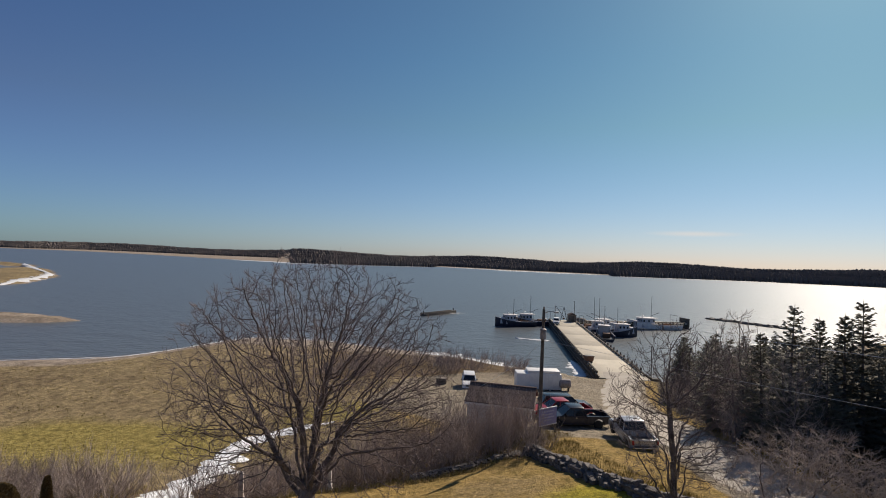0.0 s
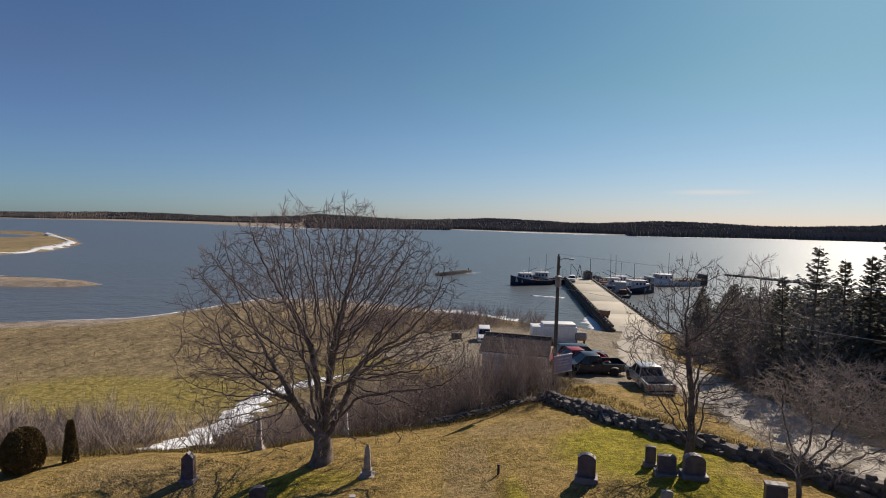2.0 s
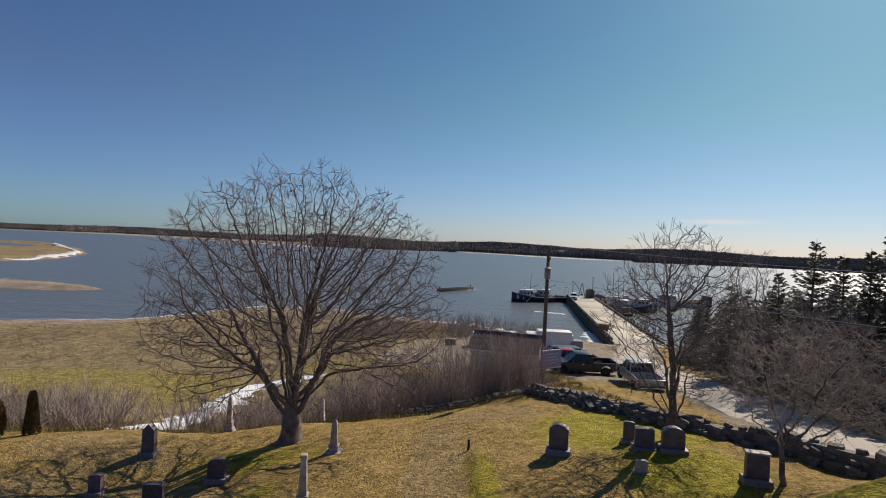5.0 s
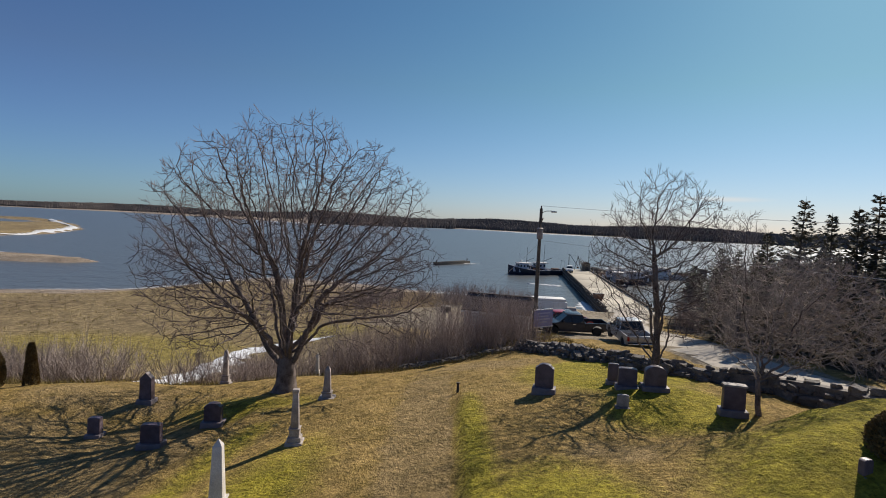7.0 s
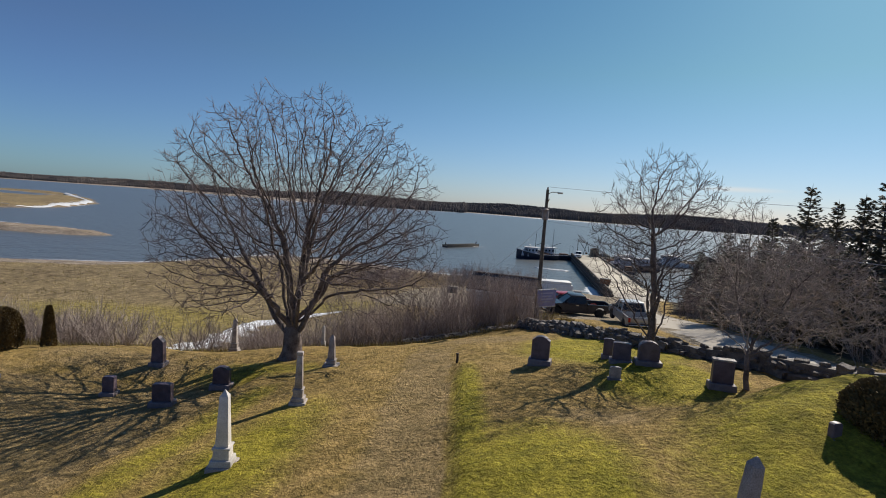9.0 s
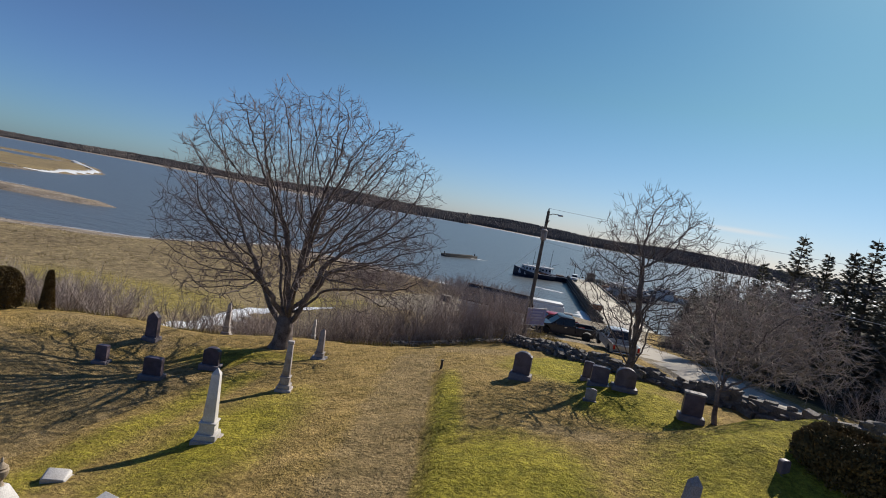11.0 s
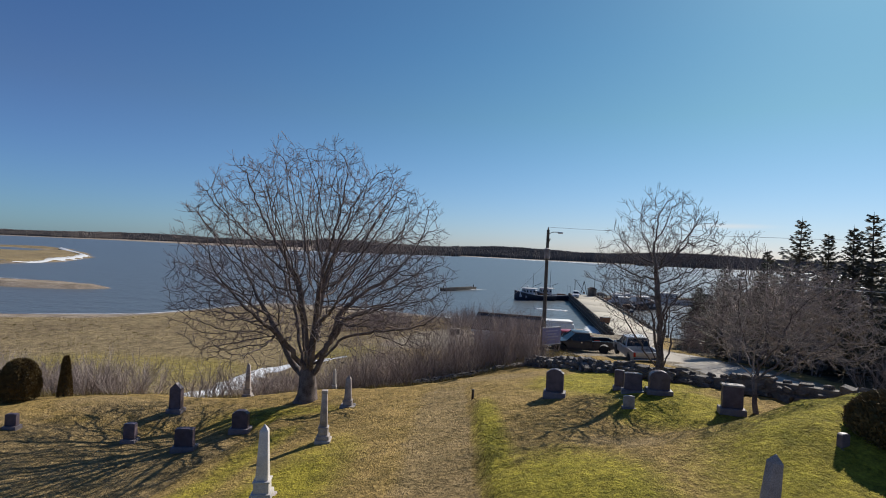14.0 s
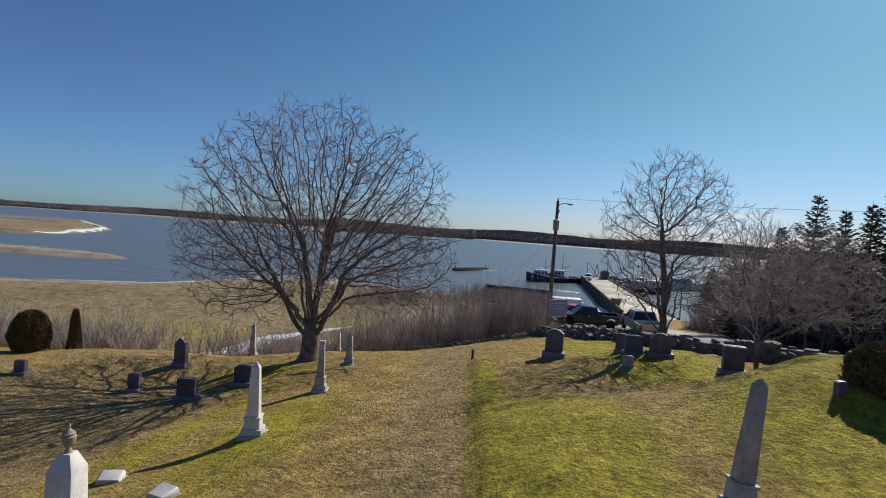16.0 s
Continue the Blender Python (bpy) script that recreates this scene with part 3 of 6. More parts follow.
tagged(part("water", bm, water_material()), "calm blue-grey harbour water, glittering under the sun", "water", kind="structure")


def far_woods():
    """Conifers on the far shore, standing over the far land in rows, front row at the edge of the beach."""
    rnd = random.Random(5)
    vs, fs = [], []
    for a in np.arange(-50, 50, 0.07):
        base = float(far_shore(a) + far_beach(a)) + 6
        for k, gap in enumerate((0, 14, 32, 60, 100, 170, 260, 380, 520, 700, 880)):
            b = a + rnd.uniform(-0.04, 0.04)
            d = base + gap + rnd.uniform(-5, 5)
            x, y = d * math.sin(radians(b)), d * math.cos(radians(b))
            z = level(x, y)
            r, h = rnd.uniform(2.2, 3.6) * (1 + gap / 700), rnd.uniform(8.0, 11.0) * (1 + 0.3 * noise.noise((x * 0.012, y * 0.012, 3)))
            n = len(vs)
            t = rnd.uniform(0, 2)
            for q in range(4):
                vs.append((x + r * math.cos(t + q * 1.571), y + r * math.sin(t + q * 1.571), z - 1))
            for q in range(4):
                vs.append((x + r * 0.75 * math.cos(t + q * 1.571), y + r * 0.75 * math.sin(t + q * 1.571), z + h * 0.55))
            vs.append((x, y, z + h))
            for q in range(4):
                fs.append((n + q, n + (q + 1) % 4, n + 4 + (q + 1) % 4, n + 4 + q))
                fs.append((n + 4 + q, n + 4 + (q + 1) % 4, n + 8))
    return tagged(mesh_object("far_woods", vs, fs, "forest"), "dark conifer woods on the far shore of the bay", "forest", kind="stuff")


far_woods()

# The gravel road down to the pier
q, d = along(ROAD, 0.6)
vs, fs = [], []
W = 9
for i, ((x, y), (dx, dy)) in enumerate(zip(q, d)):
    half = 2.5 + 0.9 * float(smooth(38, 46, y)) * float(smooth(60, 50, y)) + 0.35 * noise.noise((i * 0.13, 0, 0))
    for k in range(W):
        s = (k / (W - 1) * 2 - 1) * half
        px, py = x + dy * s, y - dx * s
        vs.append((px, py, max(level(px, py), 1.93 if y > 82.5 else -9) + 0.07 - 0.08 * abs(s / half) ** 4))
for i in range(len(q) - 1):
    for k in range(W - 1):
        fs.append((i * W + k, (i + 1) * W + k, (i + 1) * W + k + 1, i * W + k + 1)[::-1])
tagged(mesh_object("road", vs, fs, "gravel", smooth=True), "pale gravel road leading down to the pier", "road", kind="structure")


def ice_sheet(name, line, width, seed, label, lift=0.05, low=0.3):
    """A ragged sheet of old ice along a line."""
    q, d = along(line, 0.35)
    vs, fs, n = [], [], 8
    for i, ((x, y), (dx, dy)) in enumerate(zip(q, d)):
        f = i / len(q)
        l = width * (low + 0.9 * abs(noise.fractal((i * 0.11, seed, 0), 1, 2, 3))) * min(1, 8 * f, 8 * (1 - f))
        r = width * (low + 0.9 * abs(noise.fractal((i * 0.11, seed, 9), 1, 2, 3))) * min(1, 8 * f, 8 * (1 - f))
        for k in range(n):
            s = -l + (l + r) * k / (n - 1)
            px, py = x + dy * s, y - dx * s
            edge = 1 - abs(2 * k / (n - 1) - 1) ** 3
            vs.append((px, py, max(level(px, py), 0.0) - 0.06 + edge * (lift + 0.08 + 0.1 * noise.noise((px * 0.9, py * 0.9, seed)))))
    for i in range(len(q) - 1):
        for k in range(n - 1):
            fs.append((i * n + k, i * n + k + 1, (i + 1) * n + k + 1, (i + 1) * n + k))
    return tagged(mesh_object(name, vs, fs, "ice", smooth=True), label, "ice", kind="structure")


ice_sheet("creek_ice", [(-20.6, 30.6), (-19.6, 34), (-19.4, 38), (-19.6, 42), (-20.4, 46), (-19.8, 50), (-17, 52.5), (-12, 53.5)], 2.3, 1.0, "white melting ice lying in the marsh creek", 0.12, 0.45)
ice_sheet("shore_ice", [(-9, 108.2), (-4, 106.6), (2, 102.8), (9, 96.4), (13, 94.0)], 6.5, 2.0, "melting ice along the beach", 0.08, 0.4)
ice_sheet("shore_ice", [(-80, 82), (-70, 86.2), (-61, 90.2), (-56, 98), (-51, 111), (-47, 118), (-38, 118.6), (-28, 117.6), (-9, 109.5)], 0.8, 3.0, "melting ice along the beach", 0.08)
ice_sheet("ice_floe", [(14, 136.5), (18, 135), (22.5, 134)], 1.7, 4.0, "loose ice floating beside the pier", 0.15)
ice_sheet("shore_ice", [(15.5, 95.5), (18.5, 92.5), (21.5, 93.5), (22.2, 100), (22.6, 108)], 2.2, 2.6, "melting ice caught between pier and beach", 0.08, 0.4)
ice_sheet("sandbar_ice", [(-520, 283), (-400, 240), (-300, 196), (-240, 208), (-210, 216)], 1.6, 7.0, "white ice along the edge of a grassy sandbar", 0.1)
ice_sheet("sandbar_ice", [(-209, 218), (-214, 246), (-252, 314), (-320, 382), (-385, 450)], 4.5, 8.0, "white ice along the edge of a grassy sandbar", 0.1)
ice_sheet("sandbar_ice", [(-190, 146), (-160, 142), (-126, 138)], 1.2, 9.0, "white ice along the edge of a low sandbar", 0.1)
ice_sheet("ice_floe", [(-20, 187), (-8, 190), (2, 196)], 0.7, 5.0, "loose ice round the floating breakwater", 0.05)
for k, (a0, a1, out_) in enumerate(((-24, -15, 25), (-17.8, -4, 8), (-2.8, 14.5, 12), (3, 12, 60), (15.5, 30, 8))):
    ice_sheet("far_ice", [((float(far_shore(a)) - out_) * math.sin(radians(a)), (float(far_shore(a)) - out_) * math.cos(radians(a))) for a in np.linspace(a0, a1, 9)], (26, 8, 14, 9, 8)[k], 6.0 + k, "white ice along the far beach", 0.25)


# ---- trees ----
class Limbs:
    """A bare tree that grows towards free points of its crown; thick limbs and twigs are collected apart."""

    def __init__(self, seed, fine):
        self.fine, self.rng = fine, np.random.RandomState(seed)
        self.at, self.parent = [], []
        self.thick, self.thin = ([], []), ([], [])

    def chain(self, start, points):
        """Joins a run of points to the node start; returns the last node."""
        for p in points:
            self.at.append(np.array(p, float))
            self.parent.append(start)
            start = len(self.at) - 1
        return start

    def grow(self, free, step, reach, kill, rise, rounds):
        """Each free point draws the node nearest to it, until the node has come close."""
        free = np.array(free)
        nodes = np.array(self.at)
        gap = np.linalg.norm(free[:, None] - nodes[None], axis=2)
        near, dist = gap.argmin(1), gap.min(1)
        for _ in range(rounds):
            borne = np.bincount([p for p in self.parent if p >= 0], minlength=len(self.at))
            keep = (dist > kill) & (borne[near] < 3)
            free, near, dist = free[keep], near[keep], dist[keep]
            if not len(free):
                break
            use = dist < reach
            if not use.any():
                break
            at = np.array(self.at)
            pull = (free[use] - at[near[use]]) / dist[use][:, None]
            owners, inverse = np.unique(near[use], return_inverse=True)
            total = np.zeros((len(owners), 3))
            np.add.at(total, inverse, pull)
            total /= np.linalg.norm(total, axis=1)[:, None] + 1e-6
            total += self.rng.normal(0, 0.11, total.shape) + np.array((0, 0, rise))
            total /= np.linalg.norm(total, axis=1)[:, None] + 1e-6
            fresh = at[owners] + total * step
            first = len(self.at)
            self.at.extend(fresh)
            self.parent.extend(int(o) for o in owners)
            gap = np.linalg.norm(free[:, None] - fresh[None], axis=2)
            best, k = gap.min(1), gap.argmin(1)
            better = best < dist
            near, dist = np.where(better, first + k, near), np.where(better, best, dist)

    def bar(self, pts, rad):
        vs, fs = self.thick if rad[0] > 0.03 else self.thin
        sides = 10 if rad[0] > 0.2 else 7 if rad[0] > 0.06 else 4 if rad[0] > 0.02 else 3
        u, prev = None, None
        for j, p in enumerate(pts):
            d = pts[min(j + 1, len(pts) - 1)] - pts[max(j - 1, 0)]
            d = d / (np.linalg.norm(d) + 1e-9)
            u = np.cross(d, (0.31, 0.87, 0.22)) if u is None else u - d * (u @ d)
            u = u / (np.linalg.norm(u) + 1e-9)
            w = np.cross(d, u)
            ring = len(vs)
            for s in range(sides):
                t = 2 * math.pi * s / sides
                k = rad[j] * (1 + (0.13 * math.sin(3 * t + j) if rad[j] > 0.12 else 0))
                vs.append(tuple(p + k * (math.cos(t) * u + math.sin(t) * w)))
            if prev is not None:
                fs.extend((prev + s, prev + (s + 1) % sides, ring + (s + 1) % sides, ring + s) for s in range(sides))
            prev = ring

    def twig(self, p, d, length, r, up, depth):
        rng = self.rng
        pts, n = [p], 4
        for _ in range(n):
            d = d + rng.normal(0, 0.06, 3) + np.array((0, 0, up))
            d = d / np.linalg.norm(d)
            pts.append(pts[-1] + d * length / n)
        self.bar(pts, [r, r * 0.95, r * 0.85, r * 0.75, r * 0.6])
        if depth:
            for j in (1, 2):
                self.twig(pts[j], d + rng.normal(0, 0.5, 3), length * rng.uniform(0.4, 0.7), r * 0.85, up, depth - 1)

    def finish(self, power, limit, twig_length, up, per_tip, flare):
        """Thickens the limbs by what they bear, draws them, and hangs the tips with twigs."""
        at, parent, rng = np.array(self.at), self.parent, self.rng
        n = len(at)
        kids = [[] for _ in range(n)]
        for i, p in enumerate(parent):
            if p >= 0:
                kids[p].append(i)
        load = np.zeros(n)
        for i in range(n - 1, -1, -1):
            load[i] = sum(load[k] for k in kids[i]) if kids[i] else self.fine ** power
        rad = np.minimum(load ** (1 / power), limit)
        for _ in range(2):
            soft = at.copy()
            for i in range(n):
                if parent[i] >= 0 and kids[i]:
                    k = max(kids[i], key=lambda c: load[c])
                    soft[i] = 0.5 * at[i] + 0.25 * (at[parent[i]] + at[k])
            at = soft
        at = at + rng.normal(0, 0.03, at.shape) * (rad < 0.16)[:, None]
        starts = [0]
        while starts:
            i = starts.pop()
            run = [i] if parent[i] < 0 else [parent[i], i]
            while kids[i]:
                order = sorted(kids[i], key=lambda c: -load[c])
                starts.extend(order[1:])
                i = order[0]
                run.append(i)
            r = [rad[k] for k in run]
            if run[0] == 0:
                r = [x * (1 + flare * math.exp(-max(0.0, at[k][2]) * 2.2)) for x, k in zip(r, run)]
            elif parent[run[1]] == run[0]:
                r[0] = r[1] * 1.08
            self.bar([at[k] for k in run], r)
        for i in range(n):
            if rad[i] > self.fine * 2.6 or parent[i] < 0:
                continue
            d = at[i] - at[parent[i]]
            d = d / (np.linalg.norm(d) + 1e-9)
            for _ in range(per_tip if not kids[i] else 1):
                if kids[i] and rng.rand() < 0.15:
                    continue
                self.twig(at[i], d + rng.normal(0, 0.42 if not kids[i] else 0.6, 3), twig_length * rng.uniform(0.5, 1.15), self.fine * 0.95, up, 1 if not kids[i] else 0)


def crown_points(rng, count, centre, radii, outward, low):
    """Free points through a crown, thicker towards its skin; low gives the lower bound at a place."""
    pts = []
    while len(pts) < count:
        v = rng.normal(0, 1, 3)
        p = np.array(centre) + np.array(radii) * v / np.linalg.norm(v) * rng.rand() ** outward
        p = p * (1 + 0.05 * noise.noise(Vector(p * 0.45)))
        if p[2] > low(p[0], p[1]):
            pts.append(p)
    return pts


def bare_tree(place, label, seed, trunk, mains, free, grow, finish, fine, twigs="twig"):
    """trunk: (height, lean); mains: rows of (height on the trunk, bearing, angle off the upright, length)."""
    t = thing("bare_tree", place, label, "tree")
    g = Limbs(seed, fine)
    h, lean = trunk
    n = max(4, int(h / 0.3))
    base = [(lean * (k / n) ** 2 + 0.03 * math.sin(k * 1.7) * (k > 0), 0.03 * math.cos(k) * (k > 0), -0.3 + (h + 0.3) * k / n) for k in range(n + 1)]
    g.chain(-1, base)
    for z, bearing, angle, length in mains:
        k = min(range(n + 1), key=lambda q: abs(base[q][2] - z))
        a, b = radians(bearing), radians(angle)
        p, run = np.array(base[k]), []
        for q in range(max(2, int(length / grow[0]))):
            b = max(radians(4), b - 0.03 + g.rng.normal(0, 0.09))
            a += g.rng.normal(0, 0.09)
            p = p + grow[0] * np.array((math.cos(a) * math.sin(b), math.sin(a) * math.sin(b), math.cos(b)))
            run.append(p)
        g.chain(k, run)
    g.grow(crown_points(g.rng, *free), *grow)
    g.finish(*finish)
    mesh_object("trunk", *g.thick, "bark", t, smooth=True)
    mesh_object("crown", *g.thin, twigs, t, smooth=True)
    return t


def oak_low(x, y):
    d = math.hypot(x, y)
    return 4.6 - 0.38 * d + (0.7 if x > 0 else -0.15)


bare_tree((-7.45, 26.5, level(-7.45, 26.5) - 0.1), "large bare broad-crowned deciduous tree standing among the graves", 11, (2.0, 0.05),
          [(1.2, 184, 46, 4.6), (1.6, 168, 31, 4.0), (1.9, 200, 14, 4.4), (2.0, 70, 9, 4.4), (1.9, 345, 20, 4.2), (1.2, 4, 38, 4.2), (1.7, 20, 52, 3.0), (1.8, 272, 34, 3.6),
           (1.7, 92, 38, 3.6), (1.6, 232, 46, 3.4), (1.5, 312, 46, 3.4), (1.8, 135, 50, 3.2), (1.9, 48, 46, 3.2), (2.0, 190, 64, 2.8), (2.0, 350, 62, 2.6)],
          (9500, (0.25, 0, 7.1), (7.6, 7.3, 7.1), 0.44, oak_low), (0.28, 3.2, 0.42, 0.05, 70), (2.0, 0.45, 0.6, 0.045, 2, 0.6), 0.0105)
bare_tree((9.9, 22.0, level(9.9, 22.0) - 0.1), "slender bare deciduous tree with upright branches beside the stone wall", 12, (2.2, 0.06),
          [(0.7, 185, 36, 2.2), (0.8, 5, 34, 2.4), (1.1, 100, 32, 2.0), (1.3, 215, 24, 2.4), (1.5, 330, 20, 2.4), (1.8, 60, 14, 2.4), (2.2, 180, 6, 3.4), (1.5, 280, 28, 2.0), (1.2, 160, 42, 1.6)],
          (2300, (0, 0, 5.0), (2.9, 2.7, 3.8), 0.45, lambda x, y: 1.9 - 0.1 * math.hypot(x, y)), (0.22, 2.6, 0.3, 0.2, 70), (2.04, 0.2, 0.55, 0.1, 2, 0.5), 0.008)
bare_tree((11.87, 17.6, level(11.87, 17.6) - 0.1), "low spreading bare tree with tangled reddish twigs beside a grave", 13, (1.7, -0.05),
          [(1.2, 190, 50, 1.6), (1.3, 5, 56, 2.2), (1.4, 90, 48, 1.5), (1.5, 240, 38, 1.5), (1.6, 320, 50, 1.8), (1.7, 30, 28, 1.8), (1.7, 150, 26, 1.6), (1.5, 350, 70, 2.2)],
          (2900, (1.1, 0, 3.45), (3.0, 2.7, 1.95), 0.5, lambda x, y: 2.2 - 0.12 * math.hypot(x, y)), (0.17, 2.2, 0.24, -0.01, 70), (2.5, 0.15, 0.5, 0.03, 3, 0.4), 0.0062, "brush")
for x, y, h, seed in ((21.9, 41.0, 10.2, 14), (23.0, 35.5, 7.6, 15)):
    bare_tree((x, y, level(x, y) - 0.1), "bare grey-brown roadside tree before the dark spruces", seed, (h * 0.3, 0.1),
              [(h * 0.12, 190, 25, h * 0.2), (h * 0.16, 20, 26, h * 0.22), (h * 0.2, 100, 24, h * 0.2), (h * 0.24, 280, 22, h * 0.2)],
              (1300, (0, 0, h * 0.58), (2.3, 2.1, h * 0.42), 0.5, lambda x, y: 1.2), (0.28, 3.0, 0.36, 0.14, 50), (2.3, 0.14, 0.6, 0.08, 2, 0.4), 0.0105, "brush")


def spruce_mesh(seed, h, r):
    """Crown of a spruce: whorls of boughs, drooping and upturned at the ends, feathered with sprays on both sides."""
    rnd = random.Random(seed)
    vs, fs = [], []

    def spray(c, way, side, w):
        i = len(vs)
        for sg in (-1, 1):
            i = len(vs)
            tip = side * (sg * w * rnd.uniform(0.6, 1.1)) + way * w * rnd.uniform(0.5, 1.0) + Vector((0, 0, w * rnd.uniform(-0.45, 0.12)))
            vs.extend([tuple(c - way * 0.09 + Vector((0, 0, -0.03))), tuple(c + way * 0.1 + Vector((0, 0, 0.05))), tuple(c + tip)])
            fs.append((i, i + 1, i + 2))

    z = 0.05 * h
    while z < h * 0.985:
        f = z / h
        full = r * min(1.0, (1 - f) / 0.7) ** 0.95 + 0.1
        turn = rnd.uniform(0, 6.28)
        count = rnd.choice((6, 7, 8)) if f < 0.85 else 5
        for q in range(count):
            t = turn + q * 6.283 / count + rnd.uniform(-0.35, 0.35)
            L = full * rnd.choice((0.55, 0.8, 0.95, 1.0, 1.12)) * (1 + 0.2 * noise.noise((math.cos(t), math.sin(t), f * 9 + seed)))
            way, side = Vector((math.cos(t), math.sin(t), 0)), Vector((-math.sin(t), math.cos(t), 0))
            droop = rnd.uniform(0.3, 0.5) * (1 - f) ** 0.5
            base = z + rnd.uniform(-0.12, 0.12)
            m = max(4, int(L / 0.14))
            for j in range(m):
                s = (j + 0.5 + rnd.uniform(-0.3, 0.3)) / m
                c = way * (L * s) + side * (0.07 * L * math.sin(3 * s + q)) + Vector((0, 0, base + L * (0.1 * s - droop * s * s + 0.3 * s ** 4 + 0.35 * f * s)))
                spray(c, way, side, (0.2 + 0.3 * (1 - s) * min(1.0, L * 0.5)) * rnd.uniform(0.75, 1.25))
            spray(way * L + Vector((0, 0, base + L * (0.4 - droop + 0.35 * f))), way, side, 0.2)
        z += (0.3 + 0.12 * (1 - f)) * rnd.uniform(0.8, 1.25)
    i = len(vs)
    vs.extend([(0.06, 0, h * 0.93), (-0.04, 0.05, h * 0.93), (-0.04, -0.05, h * 0.93), (0, 0, h + 0.2)])
    fs.extend([(i, i + 1, i + 3), (i + 1, i + 2, i + 3), (i + 2, i, i + 3)])
    return vs, fs


SPRUCES = []
for k, (h, r) in enumerate(((10.0, 1.75), (10.0, 2.2), (10.0, 1.5), (10.0, 2.4))):
    tree = thing("spruce_tree", (0, 0, 0), "tall dark green spruce at the edge of the roadside wood", "tree", "spruces beside the road")
    mesh_object("crown", *spruce_mesh(20 + k, h, r), "needles", tree)
    part("trunk", tube(bm_(), [(0, 0, -0.3), (0.03, 0, h * 0.5), (0, 0, h * 0.97)], [0.17, 0.1, 0.02], 8), "bark", tree)
    SPRUCES.append(tree)
rnd = random.Random(3)
# place, kind, height of the top over the water
spots = [(23.7, 37.3, 1, 17.3), (22.9, 39.0, 0, 15.0), (26.4, 37.8, 2, 16.4), (26.95, 36.4, 2, 16.8), (28.4, 36.6, 1, 17.8), (22.6, 46.0, 1, 13.6), (24.2, 43.0, 3, 13.4), (30.4, 35.6, 0, 17.2), (30.8, 64, 1, 12.0), (28.5, 61, 3, 11.0)]
for _ in range(420):
    x, y = (rnd.uniform(22.5, 50), rnd.uniform(14, 78)) if _ < 300 else (rnd.uniform(23, 36), rnd.uniform(34, 52))
    if float(near_line(np.array(x), np.array(y), ROAD, 1.5)) < 5.6 or x < (23.4 if y > 33 else 30.0) + 0.12 * max(0, y - 40) or any((x - a) ** 2 + (y - b) ** 2 < 3.2 for a, b, *_ in spots):
        continue
    spots.append((x, y, rnd.choice((0, 1, 1, 3)), level(x, y) + rnd.uniform(6.0, 8.3)))
used = set()
for x, y, k, top in spots:
    s = (top - level(x, y) + 0.1) / 10.0
    m = pose(x, y, level(x, y) - 0.1, rnd.uniform(-2, 2), rnd.uniform(-2, 2), rnd.uniform(0, 360))
    if k in used:
        ob = copy_thing(SPRUCES[k], m)
    else:
        ob = SPRUCES[k]
        ob.matrix_world = m
        used.add(k)
    wide = s if s > 0.9 else s ** 0.5
    ob.scale = (wide, wide, s)

# ---- graves ----
def obelisk(place, h, w, material, label, turn=0, tilt=(0, 0), cap=True, steps=2):
    t = thing("obelisk", place, label, "gravestone", "gravestones of the churchyard", turn, tilt)
    b = w * 1.0
    part("foundation", box(bm_(), (-b, -b, -0.25), (b, b, 0.12), 0.02), "granite", t)
    z = 0.12
    if steps > 1:
        part("base", box(bm_(), (-b * 0.82, -b * 0.82, z), (b * 0.82, b * 0.82, z + 0.16), 0.02, 0.94), material, t)
        z += 0.16
    part("die", box(bm_(), (-b * 0.6, -b * 0.6, z), (b * 0.6, b * 0.6, z + h * 0.13), 0.015, 0.96), material, t)
    z += h * 0.13
    bm = box(bm_(), (-b * 0.66, -b * 0.66, z), (b * 0.66, b * 0.66, z + 0.05), 0.012)
    part("moulding", bm, material, t)
    z += 0.05
    bm = box(bm_(), (-b * 0.48, -b * 0.48, z), (b * 0.48, b * 0.48, h - w * 0.45), 0.012, 0.66)
    part("shaft", bm, material, t)
    r = b * 0.48 * 0.66 / math.cos(math.pi / 4)
    if cap:
        bm = lathe(bm_(), [(r * 0.99, h - w * 0.45), (0.012, h)], 4, Matrix.Rotation(math.pi / 4, 4, "Z"))
    else:
        bm = box(bm_(), (-r * 0.85, -r * 0.85, h - w * 0.45), (r * 0.85, r * 0.85, h), 0.02)
    part("tip", bm, material, t, sharp=True)
    return t


